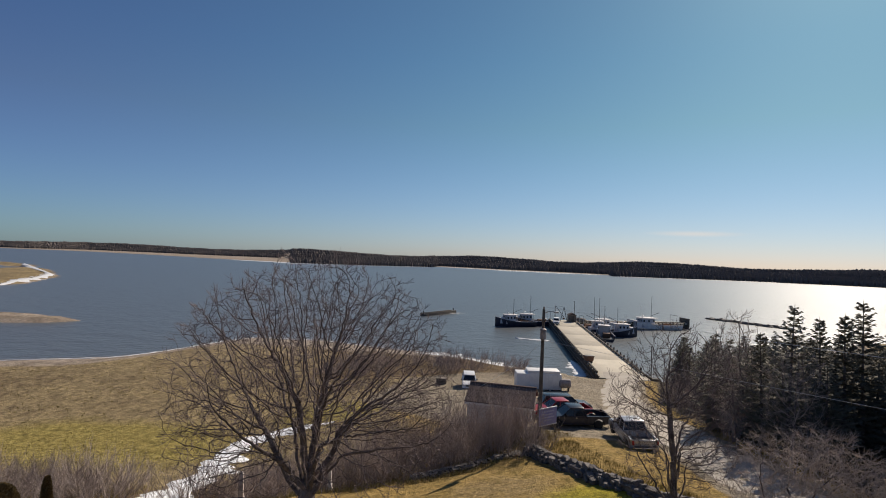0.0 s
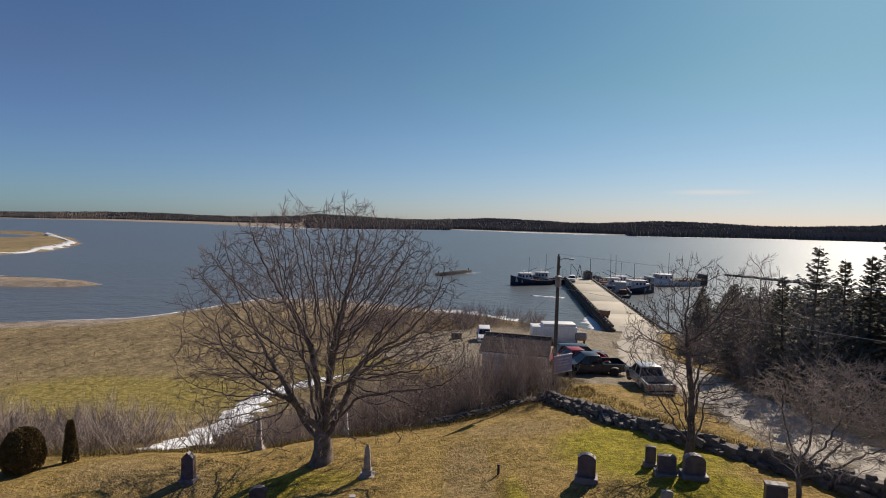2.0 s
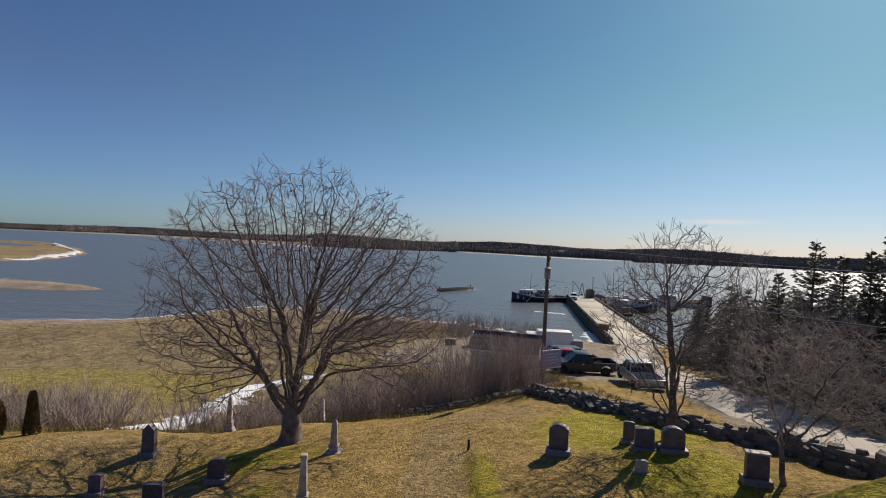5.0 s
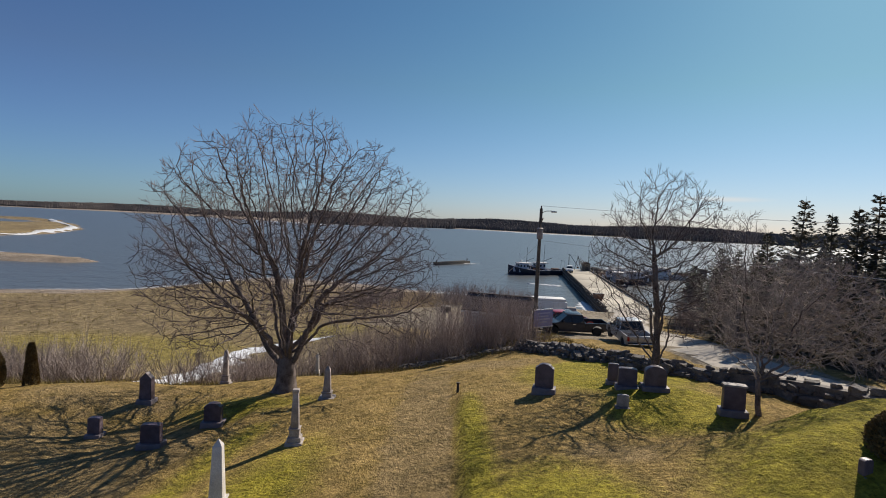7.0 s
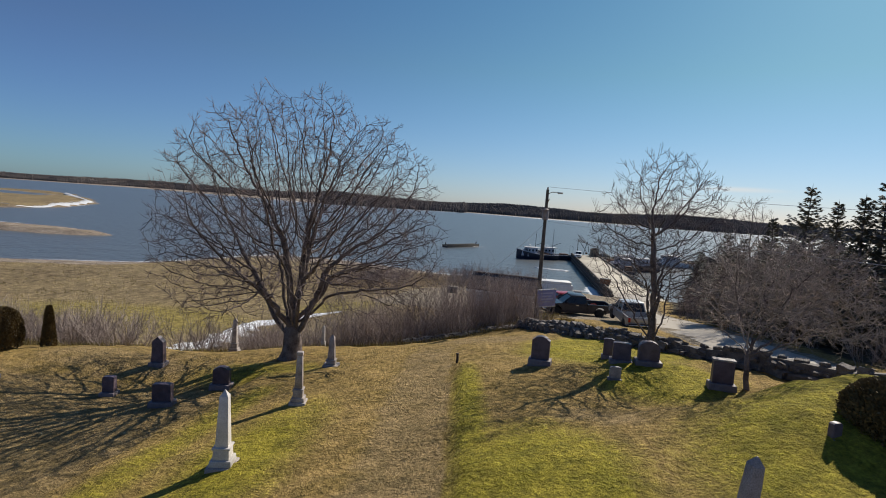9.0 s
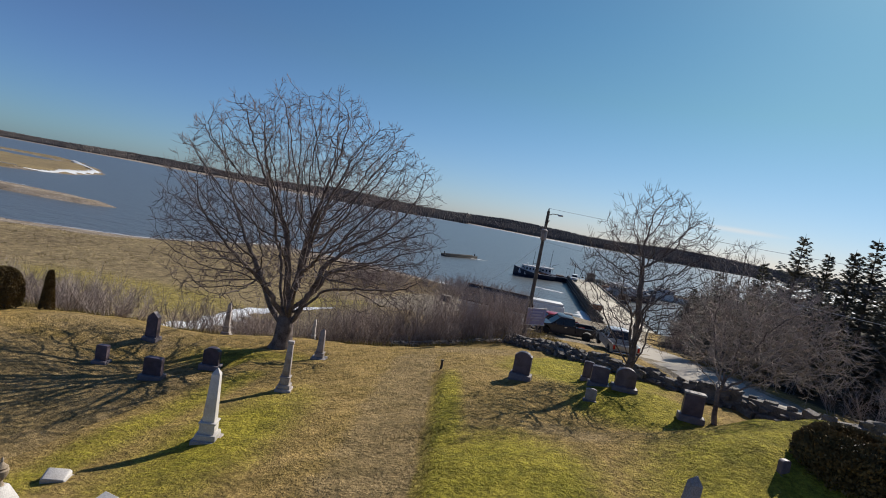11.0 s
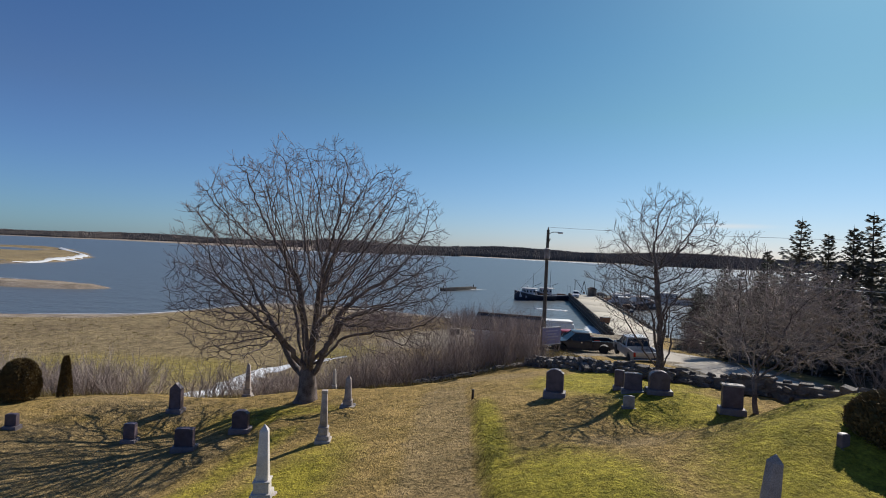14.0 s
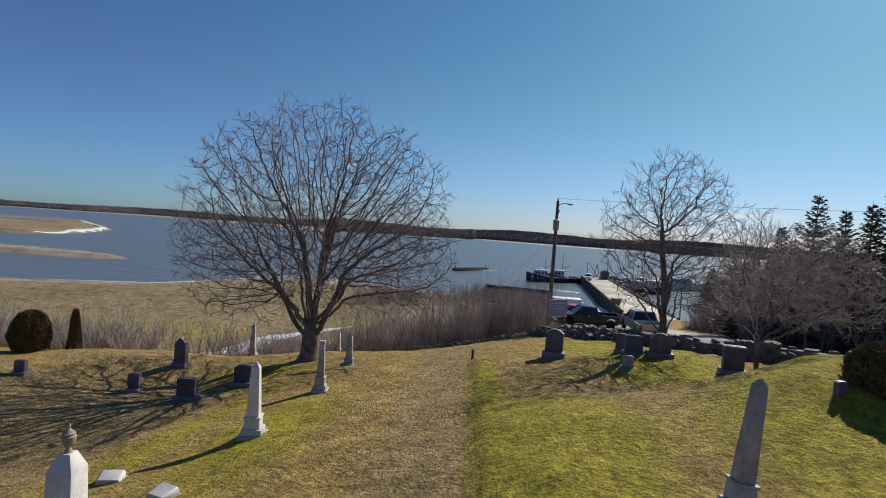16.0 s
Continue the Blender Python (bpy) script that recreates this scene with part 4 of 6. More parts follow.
def tablet(place, h, w, material, label, turn=0, tilt=(0, 0), top="round", thick=0.2, base="base_granite", base_h=0.2, lettered=False):
    """A headstone on a base: top round, shouldered, flat or rough."""
    t = thing("headstone", place, label, "gravestone", "gravestones of the churchyard", turn, tilt)
    part("base", box(bm_(), (-w * 0.66, -thick * 1.0, -0.3), (w * 0.66, thick * 1.0, base_h), 0.02, 0.95), base, t)
    z0, z1 = base_h, h
    half = w / 2
    o = [(-half, z0), (half, z0)]
    if top == "round":
        rise = w * 0.32
        o += [(half * math.cos(a), z1 - rise + rise * math.sin(a)) for a in np.linspace(0, math.pi, 11)]
    elif top == "shoulder":
        o += [(half, z1 - 0.16), (half * 0.8, z1 - 0.12)] + [(half * 0.74 * math.cos(a), z1 - 0.12 + 0.12 * math.sin(a)) for a in np.linspace(0, math.pi, 7)] + [(-half * 0.8, z1 - 0.12), (-half, z1 - 0.16)]
    elif top == "point":
        o += [(half * 0.94, z1 - w * 0.45), (0, z1), (-half * 0.94, z1 - w * 0.45)]
    else:
        o += [(half * 0.97, z1 - 0.03), (half * 0.6, z1), (-half * 0.6, z1), (-half * 0.97, z1 - 0.03)]
    bm = prism(bm_(), o, -thick / 2, thick / 2)
    bmesh.ops.bevel(bm, geom=[e for e in bm.edges if abs(e.verts[0].co.y - e.verts[1].co.y) < 1e-6], offset=0.012, segments=1, affect="EDGES")
    part("slab", bm, material, t)
    if top == "cap":
        part("cap", box(bm_(), (-half * 1.08, -thick * 0.62, h), (half * 1.08, thick * 0.62, h + 0.07), 0.02), "granite", t, "pale granite cap")
    return t


def on(x, y, sink=0.0):
    return (x, y, level(x, y) - sink)


obelisk(on(-3.45, 11.5), 2.05, 0.34, "marble", "white weathered marble obelisk on a stepped granite base", 12)
obelisk(on(6.55, 6.2, 0.1), 2.15, 0.265, "granite", "grey lichen-stained obelisk leaning to one side", 8, (0, 5.5))
obelisk(on(-3.55, 17.1), 1.92, 0.29, "granite", "slender pale marble column with a flat top", 10, cap=False)
obelisk(on(-4.45, 24.0), 1.6, 0.36, "granite", "short grey granite obelisk with a pointed tip", 5, steps=1)
obelisk(on(-7.75, 33.0), 1.65, 0.24, "marble", "thin white marble obelisk beyond the tree", 5)
obelisk(on(-12.3, 29.8), 2.15, 0.32, "granite", "tall grey obelisk at the edge of the grass", 10)
tablet(on(-13.8, 24.6), 1.55, 0.62, "dark_granite", "dark pointed headstone on a grey base", 4, top="point", thick=0.34)
tablet(on(5.2, 20.1), 1.16, 0.7, "dark_granite", "dark shouldered headstone on a broad grey base", -12, top="shoulder", thick=0.3, base_h=0.25)
tablet(on(8.4, 20.4), 0.8, 0.7, "dark_granite", "low black polished headstone in tree shade", -8, top="flat", thick=0.3, base_h=0.12)
tablet(on(8.15, 21.6), 0.8, 0.42, "dark_granite", "small dark headstone behind another", -8, top="flat", thick=0.2, base_h=0.1)
tablet(on(7.72, 18.3), 0.46, 0.4, "granite", "small pale grey grave marker in the grass", -5, top="flat", thick=0.16, base_h=0.04)
tablet(on(9.35, 20.1), 0.9, 0.78, "dark_granite", "rounded dark headstone below the slender tree", -5, top="round", thick=0.34, base_h=0.15)
tablet(on(11.1, 17.6), 1.0, 0.68, "dark_granite", "black headstone with a pale cap on a long grey base", -10, top="cap", thick=0.28, base_h=0.24)
tablet(on(-19.4, 20.7), 0.65, 0.5, "dark_granite", "small dark headstone beside the shaded graves", 10, top="flat", thick=0.26, base_h=0.1)
tablet(on(-14.0, 21.3), 0.88, 0.52, "dark_granite", "dark block headstone in tree shade", 8, top="flat", thick=0.3, base_h=0.16)
tablet(on(-10.7, 20.2), 1.0, 0.78, "dark_granite", "dark headstone on a grey base in tree shade", 10, top="flat", thick=0.34, base_h=0.22)
tablet(on(-9.3, 22.6), 1.02, 0.76, "dark_granite", "dark shouldered headstone in tree shade", 8, top="shoulder", thick=0.34, base_h=0.18)

# White monument with an urn
t = thing("urn_monument", on(-2.65, 4.35, 0.1), "white tapered marble monument crowned by a small urn", "gravestone", "gravestones of the churchyard", 6)
part("foundation", box(bm_(), (-0.48, -0.48, -0.3), (0.48, 0.48, 0.2), 0.03), "granite", t)
part("base", box(bm_(), (-0.38, -0.38, 0.2), (0.38, 0.38, 0.5), 0.02, 0.95), "marble", t)
part("shaft", box(bm_(), (-0.24, -0.24, 0.5), (0.24, 0.24, 2.0), 0.015, 0.86), "marble", t)
part("shoulder", box(bm_(), (-0.21, -0.21, 2.0), (0.21, 0.21, 2.24), 0.01, 0.45), "marble", t)
bm = lathe(bm_(), [(0.075, 2.23), (0.05, 2.27), (0.038, 2.31), (0.075, 2.35), (0.105, 2.41), (0.11, 2.46), (0.085, 2.48), (0.098, 2.5), (0.05, 2.54), (0.018, 2.57), (0.024, 2.6), (0.006, 2.64)], 14)
part("urn", bm, "urn_stone", t, "lichen-spotted stone urn")
t.scale = (0.82, 0.82, 0.98)


def flat_marker(place, w, d, turn, tilt):
    t = thing("flat_marker", place, "white marble grave marker lying aslant in the grass", "gravestone", "low grave markers", turn, tilt)
    part("footing", box(bm_(), (-w / 2 - 0.03, -d / 2 - 0.03, -0.15), (w / 2 + 0.03, d / 2 + 0.03, 0.06), 0.01), "granite", t)
    bm = prism(bm_(), [(-w / 2, 0.06), (w / 2, 0.06), (w / 2, 0.2), (w * 0.4, 0.24), (-w * 0.4, 0.24), (-w / 2, 0.2)], -d / 2, d / 2)
    bmesh.ops.bevel(bm, geom=bm.edges[:], offset=0.012, segments=1, affect="EDGES")
    part("slab", bm, "marble", t)


tablet(on(10.3, 10.35, 0.05), 0.34, 0.24, "dark_granite", "small dark stone at the foot of the evergreen bush", 20, top="flat", thick=0.14, base_h=0.02)
flat_marker(on(-5.35, 8.7, 0.05), 0.5, 0.36, 20, (14, 2))
flat_marker(on(-3.45, 7.75, 0.05), 0.48, 0.36, -18, (16, -3))
t = thing("short_post", on(1.8, 22.2), "short dark wooden post standing in the path", "post")
part("post", tube(bm_(), [(0, 0, -0.1), (0.01, 0, 0.2), (0, 0, 0.36)], [0.06, 0.055, 0.05], 8), "timber", t)
part("top", box(bm_(), (-0.07, -0.07, 0.36), (0.07, 0.07, 0.4), 0.01), "timber", t)


# ---- evergreen shrubs ----
def clipped_evergreen(place, label, name, r, h, shape, seed, count, material="cedar"):
    """A dense evergreen: thousands of small sprays over a rounded or pointed body, round a dark stem."""
    rng = random.Random(seed)
    t = thing(name, place, label, "shrub")
    vs, fs = [], []
    for _ in range(count):
        f = rng.random() ** 0.8
        a = rng.uniform(0, 6.283)
        if shape == "round":
            rr = r * math.sqrt(max(0.02, 1 - (2 * f - 1) ** 2 * 0.93))
        elif shape == "dome":
            rr = r * (0.86 + 0.14 * min(1, f / 0.3)) * math.sqrt(max(0.01, 1 - max(0, (f - 0.3) / 0.71) ** 2.4))
        elif shape == "cone":
            rr = r * (1.1 - 0.42 * f) * (1 - f) ** 0.22
        else:
            rr = r * (0.92 + 0.1 * min(1, 3 * f)) * (1 - 0.45 * max(0, (f - 0.55) / 0.45) ** 2)
        rr *= 1 + 0.1 * noise.noise((math.cos(a) * 2, math.sin(a) * 2, f * 4 + seed))
        rr *= rng.uniform(0.72, 1.0) + 0.06 * noise.noise((math.cos(a) * 6, math.sin(a) * 6, f * 11))
        c = Vector((rr * math.cos(a), rr * math.sin(a), 0.05 + f * h))
        s = rng.uniform(0.04, 0.08)
        up = Vector((math.cos(a) * 0.6 + rng.gauss(0, 0.35), math.sin(a) * 0.6 + rng.gauss(0, 0.35), rng.uniform(0.2, 1.1))).normalized()
        side = up.cross(Vector((rng.gauss(0, 1), rng.gauss(0, 1), rng.gauss(0, 1)))).normalized()
        i = len(vs)
        vs.extend([tuple(c - side * s * 0.4), tuple(c + side * s * 0.4), tuple(c + up * s + side * s * 0.2), tuple(c + up * s * 0.8 - side * s * 0.3)])
        fs.extend([(i, i + 1, i + 2), (i, i + 2, i + 3)])
    mesh_object("foliage", vs, fs, material, t)
    part("stem", tube(bm_(), [(0, 0, -0.2), (0, 0, h * 0.8)], [0.09, 0.03], 6), "bark", t)
    bm = lathe(bm_(), [(r * 0.45, 0.1), (r * 0.56, h * 0.25), (r * 0.54, h * 0.55), (r * (0.5 if shape != "cone" else 0.34), h * 0.8), (0.05, h * 0.92)], 12)
    for v in bm.verts:
        v.co *= 1 + 0.12 * noise.noise(v.co * 2 + Vector((seed, 0, 0)))
    part("inner_foliage", bm, "needles", t)
    return t


clipped_evergreen(on(-23.1, 25.0), "rounded brown-green clipped cedar bush", "round_cedar", 1.0, 2.2, "dome", 1, 22000)
clipped_evergreen(on(-21.5, 26.3), "narrow upright columnar cedar", "columnar_cedar", 0.36, 2.3, "cone", 2, 10000)
clipped_evergreen(on(11.85, 10.7, 0.3), "large dark clipped evergreen bush", "evergreen_bush", 1.08, 1.12, "block", 3, 22000)


# ---- shrubs and brush ----
def shrub_mesh(seed, stems, h, spread_, lean_):
    rng = np.random.RandomState(seed)
    vs, fs = [], []

    def stick(p, v, length, r, depth):
        n = 4
        pts = [p]
        for _ in range(n):
            v = v + rng.normal(0, 0.09, 3) + np.array((0, 0, 0.04))
            v = v / np.linalg.norm(v)
            pts.append(pts[-1] + v * length / n)
        u = np.cross(v, (0.4, 0.8, 0.1))
        u /= np.linalg.norm(u)
        w = np.cross(v, u)
        first = len(vs)
        for j, q in enumerate(pts):
            rr = r * (1 - 0.75 * j / n)
            for s in range(3):
                vs.append(tuple(q + rr * (math.cos(2.094 * s) * u + math.sin(2.094 * s) * w)))
        for j in range(n):
            for s in range(3):
                fs.append((first + 3 * j + s, first + 3 * j + (s + 1) % 3, first + 3 * j + 3 + (s + 1) % 3, first + 3 * j + 3 + s))
        if depth:
            for j in range(1, n + 1):
                for _ in range(2 if depth > 1 else 1):
                    stick(pts[j], v + rng.normal(0, 0.42, 3), length * rng.uniform(0.3, 0.5), r * 0.55, depth - 1)

    for _ in range(stems):
        a, d = rng.uniform(0, 6.283), rng.uniform(0, 1) ** 0.5 * spread_
        base = np.array((math.cos(a) * d, math.sin(a) * d, -0.1))
        lean = np.array((math.cos(a) * lean_ * d / spread_, math.sin(a) * lean_ * d / spread_, 1.0)) + rng.normal(0, 0.12, 3)
        stick(base, lean / np.linalg.norm(lean), h * rng.uniform(0.6, 1.1), 0.019, 2)
    return vs, fs


SHRUBS = []
for k, (stems, h, sp, ln) in enumerate(((10, 2.8, 0.7, 0.35), (14, 2.0, 0.7, 0.8), (9, 3.4, 0.6, 0.35), (17, 1.5, 0.8, 0.95))):
    t = thing("shrub", (0, 0, 0), "bare brown shrub with many thin upright stems", "shrub", "bare shrubs below the graves")
    mesh_object("stem_clump", *shrub_mesh(40 + k, stems, h, sp, ln), "brush", t)
    SHRUBS.append(t)
rnd = random.Random(8)
places = []
for _ in range(85):                                    # the thicket between the big tree and the shed
    u = rnd.random()
    x = -9 + 15.5 * u
    places.append((x, 34.5 + 1.2 * smooth(-6, 5, x) + rnd.uniform(0, 1) ** 1.4 * 7.0, rnd.choice((0, 0, 2, 1, 1)), rnd.uniform(0.65, 1.0)))
for _ in range(26):                                     # close before the shed
    places.append((rnd.uniform(-1.5, 6.3), rnd.uniform(38, 43.5), rnd.choice((0, 2, 1)), rnd.uniform(0.7, 1.0)))
for _ in range(150):                                     # the fringe of the marsh
    x = rnd.uniform(-46, -9)
    places.append((x, 29.5 + 0.12 * (x + 9) * 0.2 + rnd.uniform(0, 1) ** 1.3 * 7 + (2.5 if x > -16 else 0), rnd.choice((1, 3, 1, 1)), rnd.uniform(0.7, 1.25)))
for _ in range(55):                                     # behind the beach
    places.append((rnd.uniform(-22, 12), rnd.uniform(80, 92), rnd.choice((1, 3)), rnd.uniform(0.9, 1.3)))
for _ in range(26):                                     # along the wood's edge and behind the wall
    y = rnd.uniform(18, 62)
    places.append((22.2 + rnd.uniform(-0.2, 2.4) + 0.1 * max(0, y - 44), y, rnd.choice((0, 1, 2)), rnd.uniform(0.7, 1.1)))
done = set()
for x, y, k, s in places:
    x, y = float(x), float(y)
    if abs(x + 19.8) < 2.2 and y > 30 and y < 55:
        continue
    m = pose(x, y, level(x, y), rnd.uniform(-5, 5), rnd.uniform(-5, 5), rnd.uniform(0, 360))
    if k in done:
        ob = copy_thing(SHRUBS[k], m)
    else:
        ob = SHRUBS[k]
        ob.matrix_world = m
        done.add(k)
    ob.scale = (s, s, s)


# ---- dry stone wall ----
rnd = random.Random(21)
WALL = [(5.6, 37.0), (6.6, 33.6), (8.3, 28.6), (9.9, 25.6), (11.6, 23.4), (13.2, 21.4), (14.7, 19.4), (16.6, 16.6), (19.0, 13.0), (23, 6.5)]
STONES = []
for k in range(7):
    bm = box(bm_(), (-0.5, -0.5, -0.5), (0.5, 0.5, 0.5), 0.16)
    for v in bm.verts:
        v.co += Vector((rnd.uniform(-0.16, 0.16), rnd.uniform(-0.16, 0.16), rnd.uniform(-0.16, 0.16)))
    bmesh.ops.triangulate(bm, faces=bm.faces[:])
    me = bpy.data.meshes.new("stone")
    bm.to_mesh(me)
    bm.free()
    me.materials.append(M["fieldstone"])
    STONES.append(me)


def stone_run(name, line, tall, wide, limit, label):
    t = new(name)
    tagged(t, label, "stone wall", kind="structure")
    q, d = along(line, 0.25)
    vs, fs = [], []
    for i, ((x, y), (dx, dy)) in enumerate(zip(q, d)):
        z = level(x, y)
        for s, up in ((-0.32, -0.2), (-0.2, tall * 0.6 * (1 + 0.5 * float(smooth(24, 19, y)))), (0.2, tall * 0.6 * (1 + 0.5 * float(smooth(24, 19, y)))), (0.32, -0.2)):
            vs.append((x + dy * s * wide, y - dx * s * wide, z + up))
        if i:
            for k in range(3):
                fs.append((i * 4 - 4 + k, i * 4 - 3 + k, i * 4 + 1 + k, i * 4 + k))
    mesh_object("core", vs, fs, "fieldstone", t)
    count = 0
    rest_v, rest_f = [], []
    for i, ((x, y), (dx, dy)) in enumerate(zip(q, d)):
        ang = math.degrees(math.atan2(dy, dx))
        tall_here = tall * (1 + 0.5 * float(smooth(24, 19, y)))
        crest = tall_here * (0.85 + 0.25 * noise.noise((i * 0.12, 4, 0)))
        for row in range(3):
            for side in ((-1, 1) if row < 2 else (0,)):
                if rnd.random() < 0.3:
                    continue
                s = rnd.uniform(0.2, 0.44)
                off = side * wide * (0.36 - 0.1 * row) + rnd.uniform(-0.08, 0.08)
                px, py = x + dy * off + rnd.uniform(-0.1, 0.1), y - dx * off
                m = pose(px, py, level(px, py) + crest * (row + 0.35) / 3, rnd.uniform(-15, 15), rnd.uniform(-15, 15), ang + rnd.uniform(-30, 30)) @ Matrix.Diagonal((s * rnd.uniform(0.9, 1.6), s, s * rnd.uniform(0.55, 0.9), 1))
                if count < limit:
                    ob = new("stone", rnd.choice(STONES))
                    ob.parent = t
                    ob.matrix_world = m
                    count += 1
                else:
                    src = rnd.choice(STONES)
                    k = len(rest_v)
                    rest_v.extend(tuple(m @ v.co) for v in src.vertices)
                    rest_f.extend(tuple(k + w for w in f.vertices) for f in src.polygons)
    if rest_v:
        tagged(mesh_object("far_stones", rest_v, rest_f, "fieldstone", t), kind="stuff")


stone_run("stone_wall", WALL, 0.75, 1.0, 300, "tumbled dry stone wall of dark fieldstones along the graveyard")
stone_run("stone_wall_low", [(4.9, 36.6), (2.5, 36.0), (0, 35.2), (-2.5, 34.6)], 0.26, 0.7, 60, "low overgrown row of fieldstones under the shrubs")


# ---- utility pole, wires, sign ----
PX, PY = 6.75, 40.4
t = thing("utility_pole", on(PX, PY), "tall dark wooden utility pole with a transformer", "utility pole")
part("pole", tube(bm_(), [(0, 0, -0.5), (0.02, 0, 5), (0.05, 0, 9.9)], [0.17, 0.145, 0.11], 12), "timber", t)
part("lamp_arm", tube(bm_(), [(0.05, 0, 9.55), (0.4, 0, 9.72), (0.85, 0, 9.74)], 0.03, 6), "steel", t)
lamp = part("lamp_head", box(bm_(), (0.8, -0.1, 9.62), (1.2, 0.1, 9.75), 0.04), "steel", t)
can = part("transformer", lathe(bm_(), [(0.2, 7.6), (0.23, 7.64), (0.23, 8.3), (0.25, 8.32), (0.25, 8.38), (0.12, 8.45)], 14, Matrix.Translation((0.0, -0.36, 0))), "granite", t, "grey steel transformer can")
part("bushing", tube(bm_(), [(0.0, -0.36, 8.45), (0.0, -0.36, 8.7)], [0.05, 0.03], 8), "insulator", can)
part("bracket", box(bm_(), (-0.06, -0.2, 7.8), (0.06, 0.0, 7.9), 0.01), "dark_steel", t)
part("pin_insulator", lathe(bm_(), [(0.03, 9.9), (0.06, 9.95), (0.05, 10.05), (0.02, 10.1)], 8, Matrix.Translation((0.05, 0, 0))), "insulator", t)
part("cut_out", tube(bm_(), [(0.1, -0.12, 8.9), (0.2, -0.25, 9.2)], 0.035, 6), "insulator", t)
part("ground_wire", tube(bm_(), [(0.16, 0.02, 0.0), (0.15, 0.02, 7.6)], 0.012, 4), "dark_steel", t)
PZ = level(PX, PY)


def wire(a, b, sag, label="thin pale overhead cable strung from the utility pole"):
    a, b = Vector(a), Vector(b)
    pts = [a.lerp(b, k / 24) - Vector((0, 0, sag * 4 * (k / 24) * (1 - k / 24))) for k in range(25)]
    return tagged(part("overhead_wire", tube(bm_(), pts, 0.011, 5), "wire"), label, "cable", "overhead wires")


wire((PX + 0.05, PY, PZ + 10.1), (42, 8.5, 15.6), 0.5)
wire((PX + 0.05, PY - 0.1, PZ + 7.5), (42, 8.5, 12.9), 0.45)
wire((PX, PY, PZ + 7.3), (2.2, 46.8, level(2.2, 46.8) + 3.0), 0.25, "thin service cable running from pole to shed")
t = thing("utility_pole", on(42, 8.5), "wooden utility pole beyond the spruces", "utility pole")
part("pole", tube(bm_(), [(0, 0, -0.5), (0, 0, 15.7 - level(42, 8.5))], [0.17, 0.11], 10), "timber", t)
part("cross_arm", box(bm_(), (-0.8, -0.06, 5.9), (0.8, 0.06, 6.0), 0.01), "timber", t)

t = thing("notice_board", on(7.35, 40.55), "pale violet notice board on two wooden posts", "sign", turn=38)
part("post", box(bm_(), (-1.02, -0.06, -0.4), (-0.9, 0.06, 2.3), 0.01), "timber", t)
part("post", box(bm_(), (0.9, -0.06, -0.4), (1.02, 0.06, 2.2), 0.01), "timber", t)
board = part("board", box(bm_(), (-0.98, -0.1, 0.85), (0.98, -0.062, 2.1), 0.008), "sign_blue", t)
part("frame_rail", box(bm_(), (-1.0, -0.12, 2.1), (1.0, -0.05, 2.17), 0.008), "white_paint", t)
part("frame_rail", box(bm_(), (-1.0, -0.12, 0.78), (1.0, -0.05, 0.85), 0.008), "white_paint", t)
for k, (w, z) in enumerate(((1.3, 1.86), (1.0, 1.62), (1.4, 1.4), (0.8, 1.18))):
    part("lettering_bar", box(bm_(), (-w / 2, -0.108, z - 0.05), (w / 2, -0.1, z + 0.05)), "sign_bar", board)


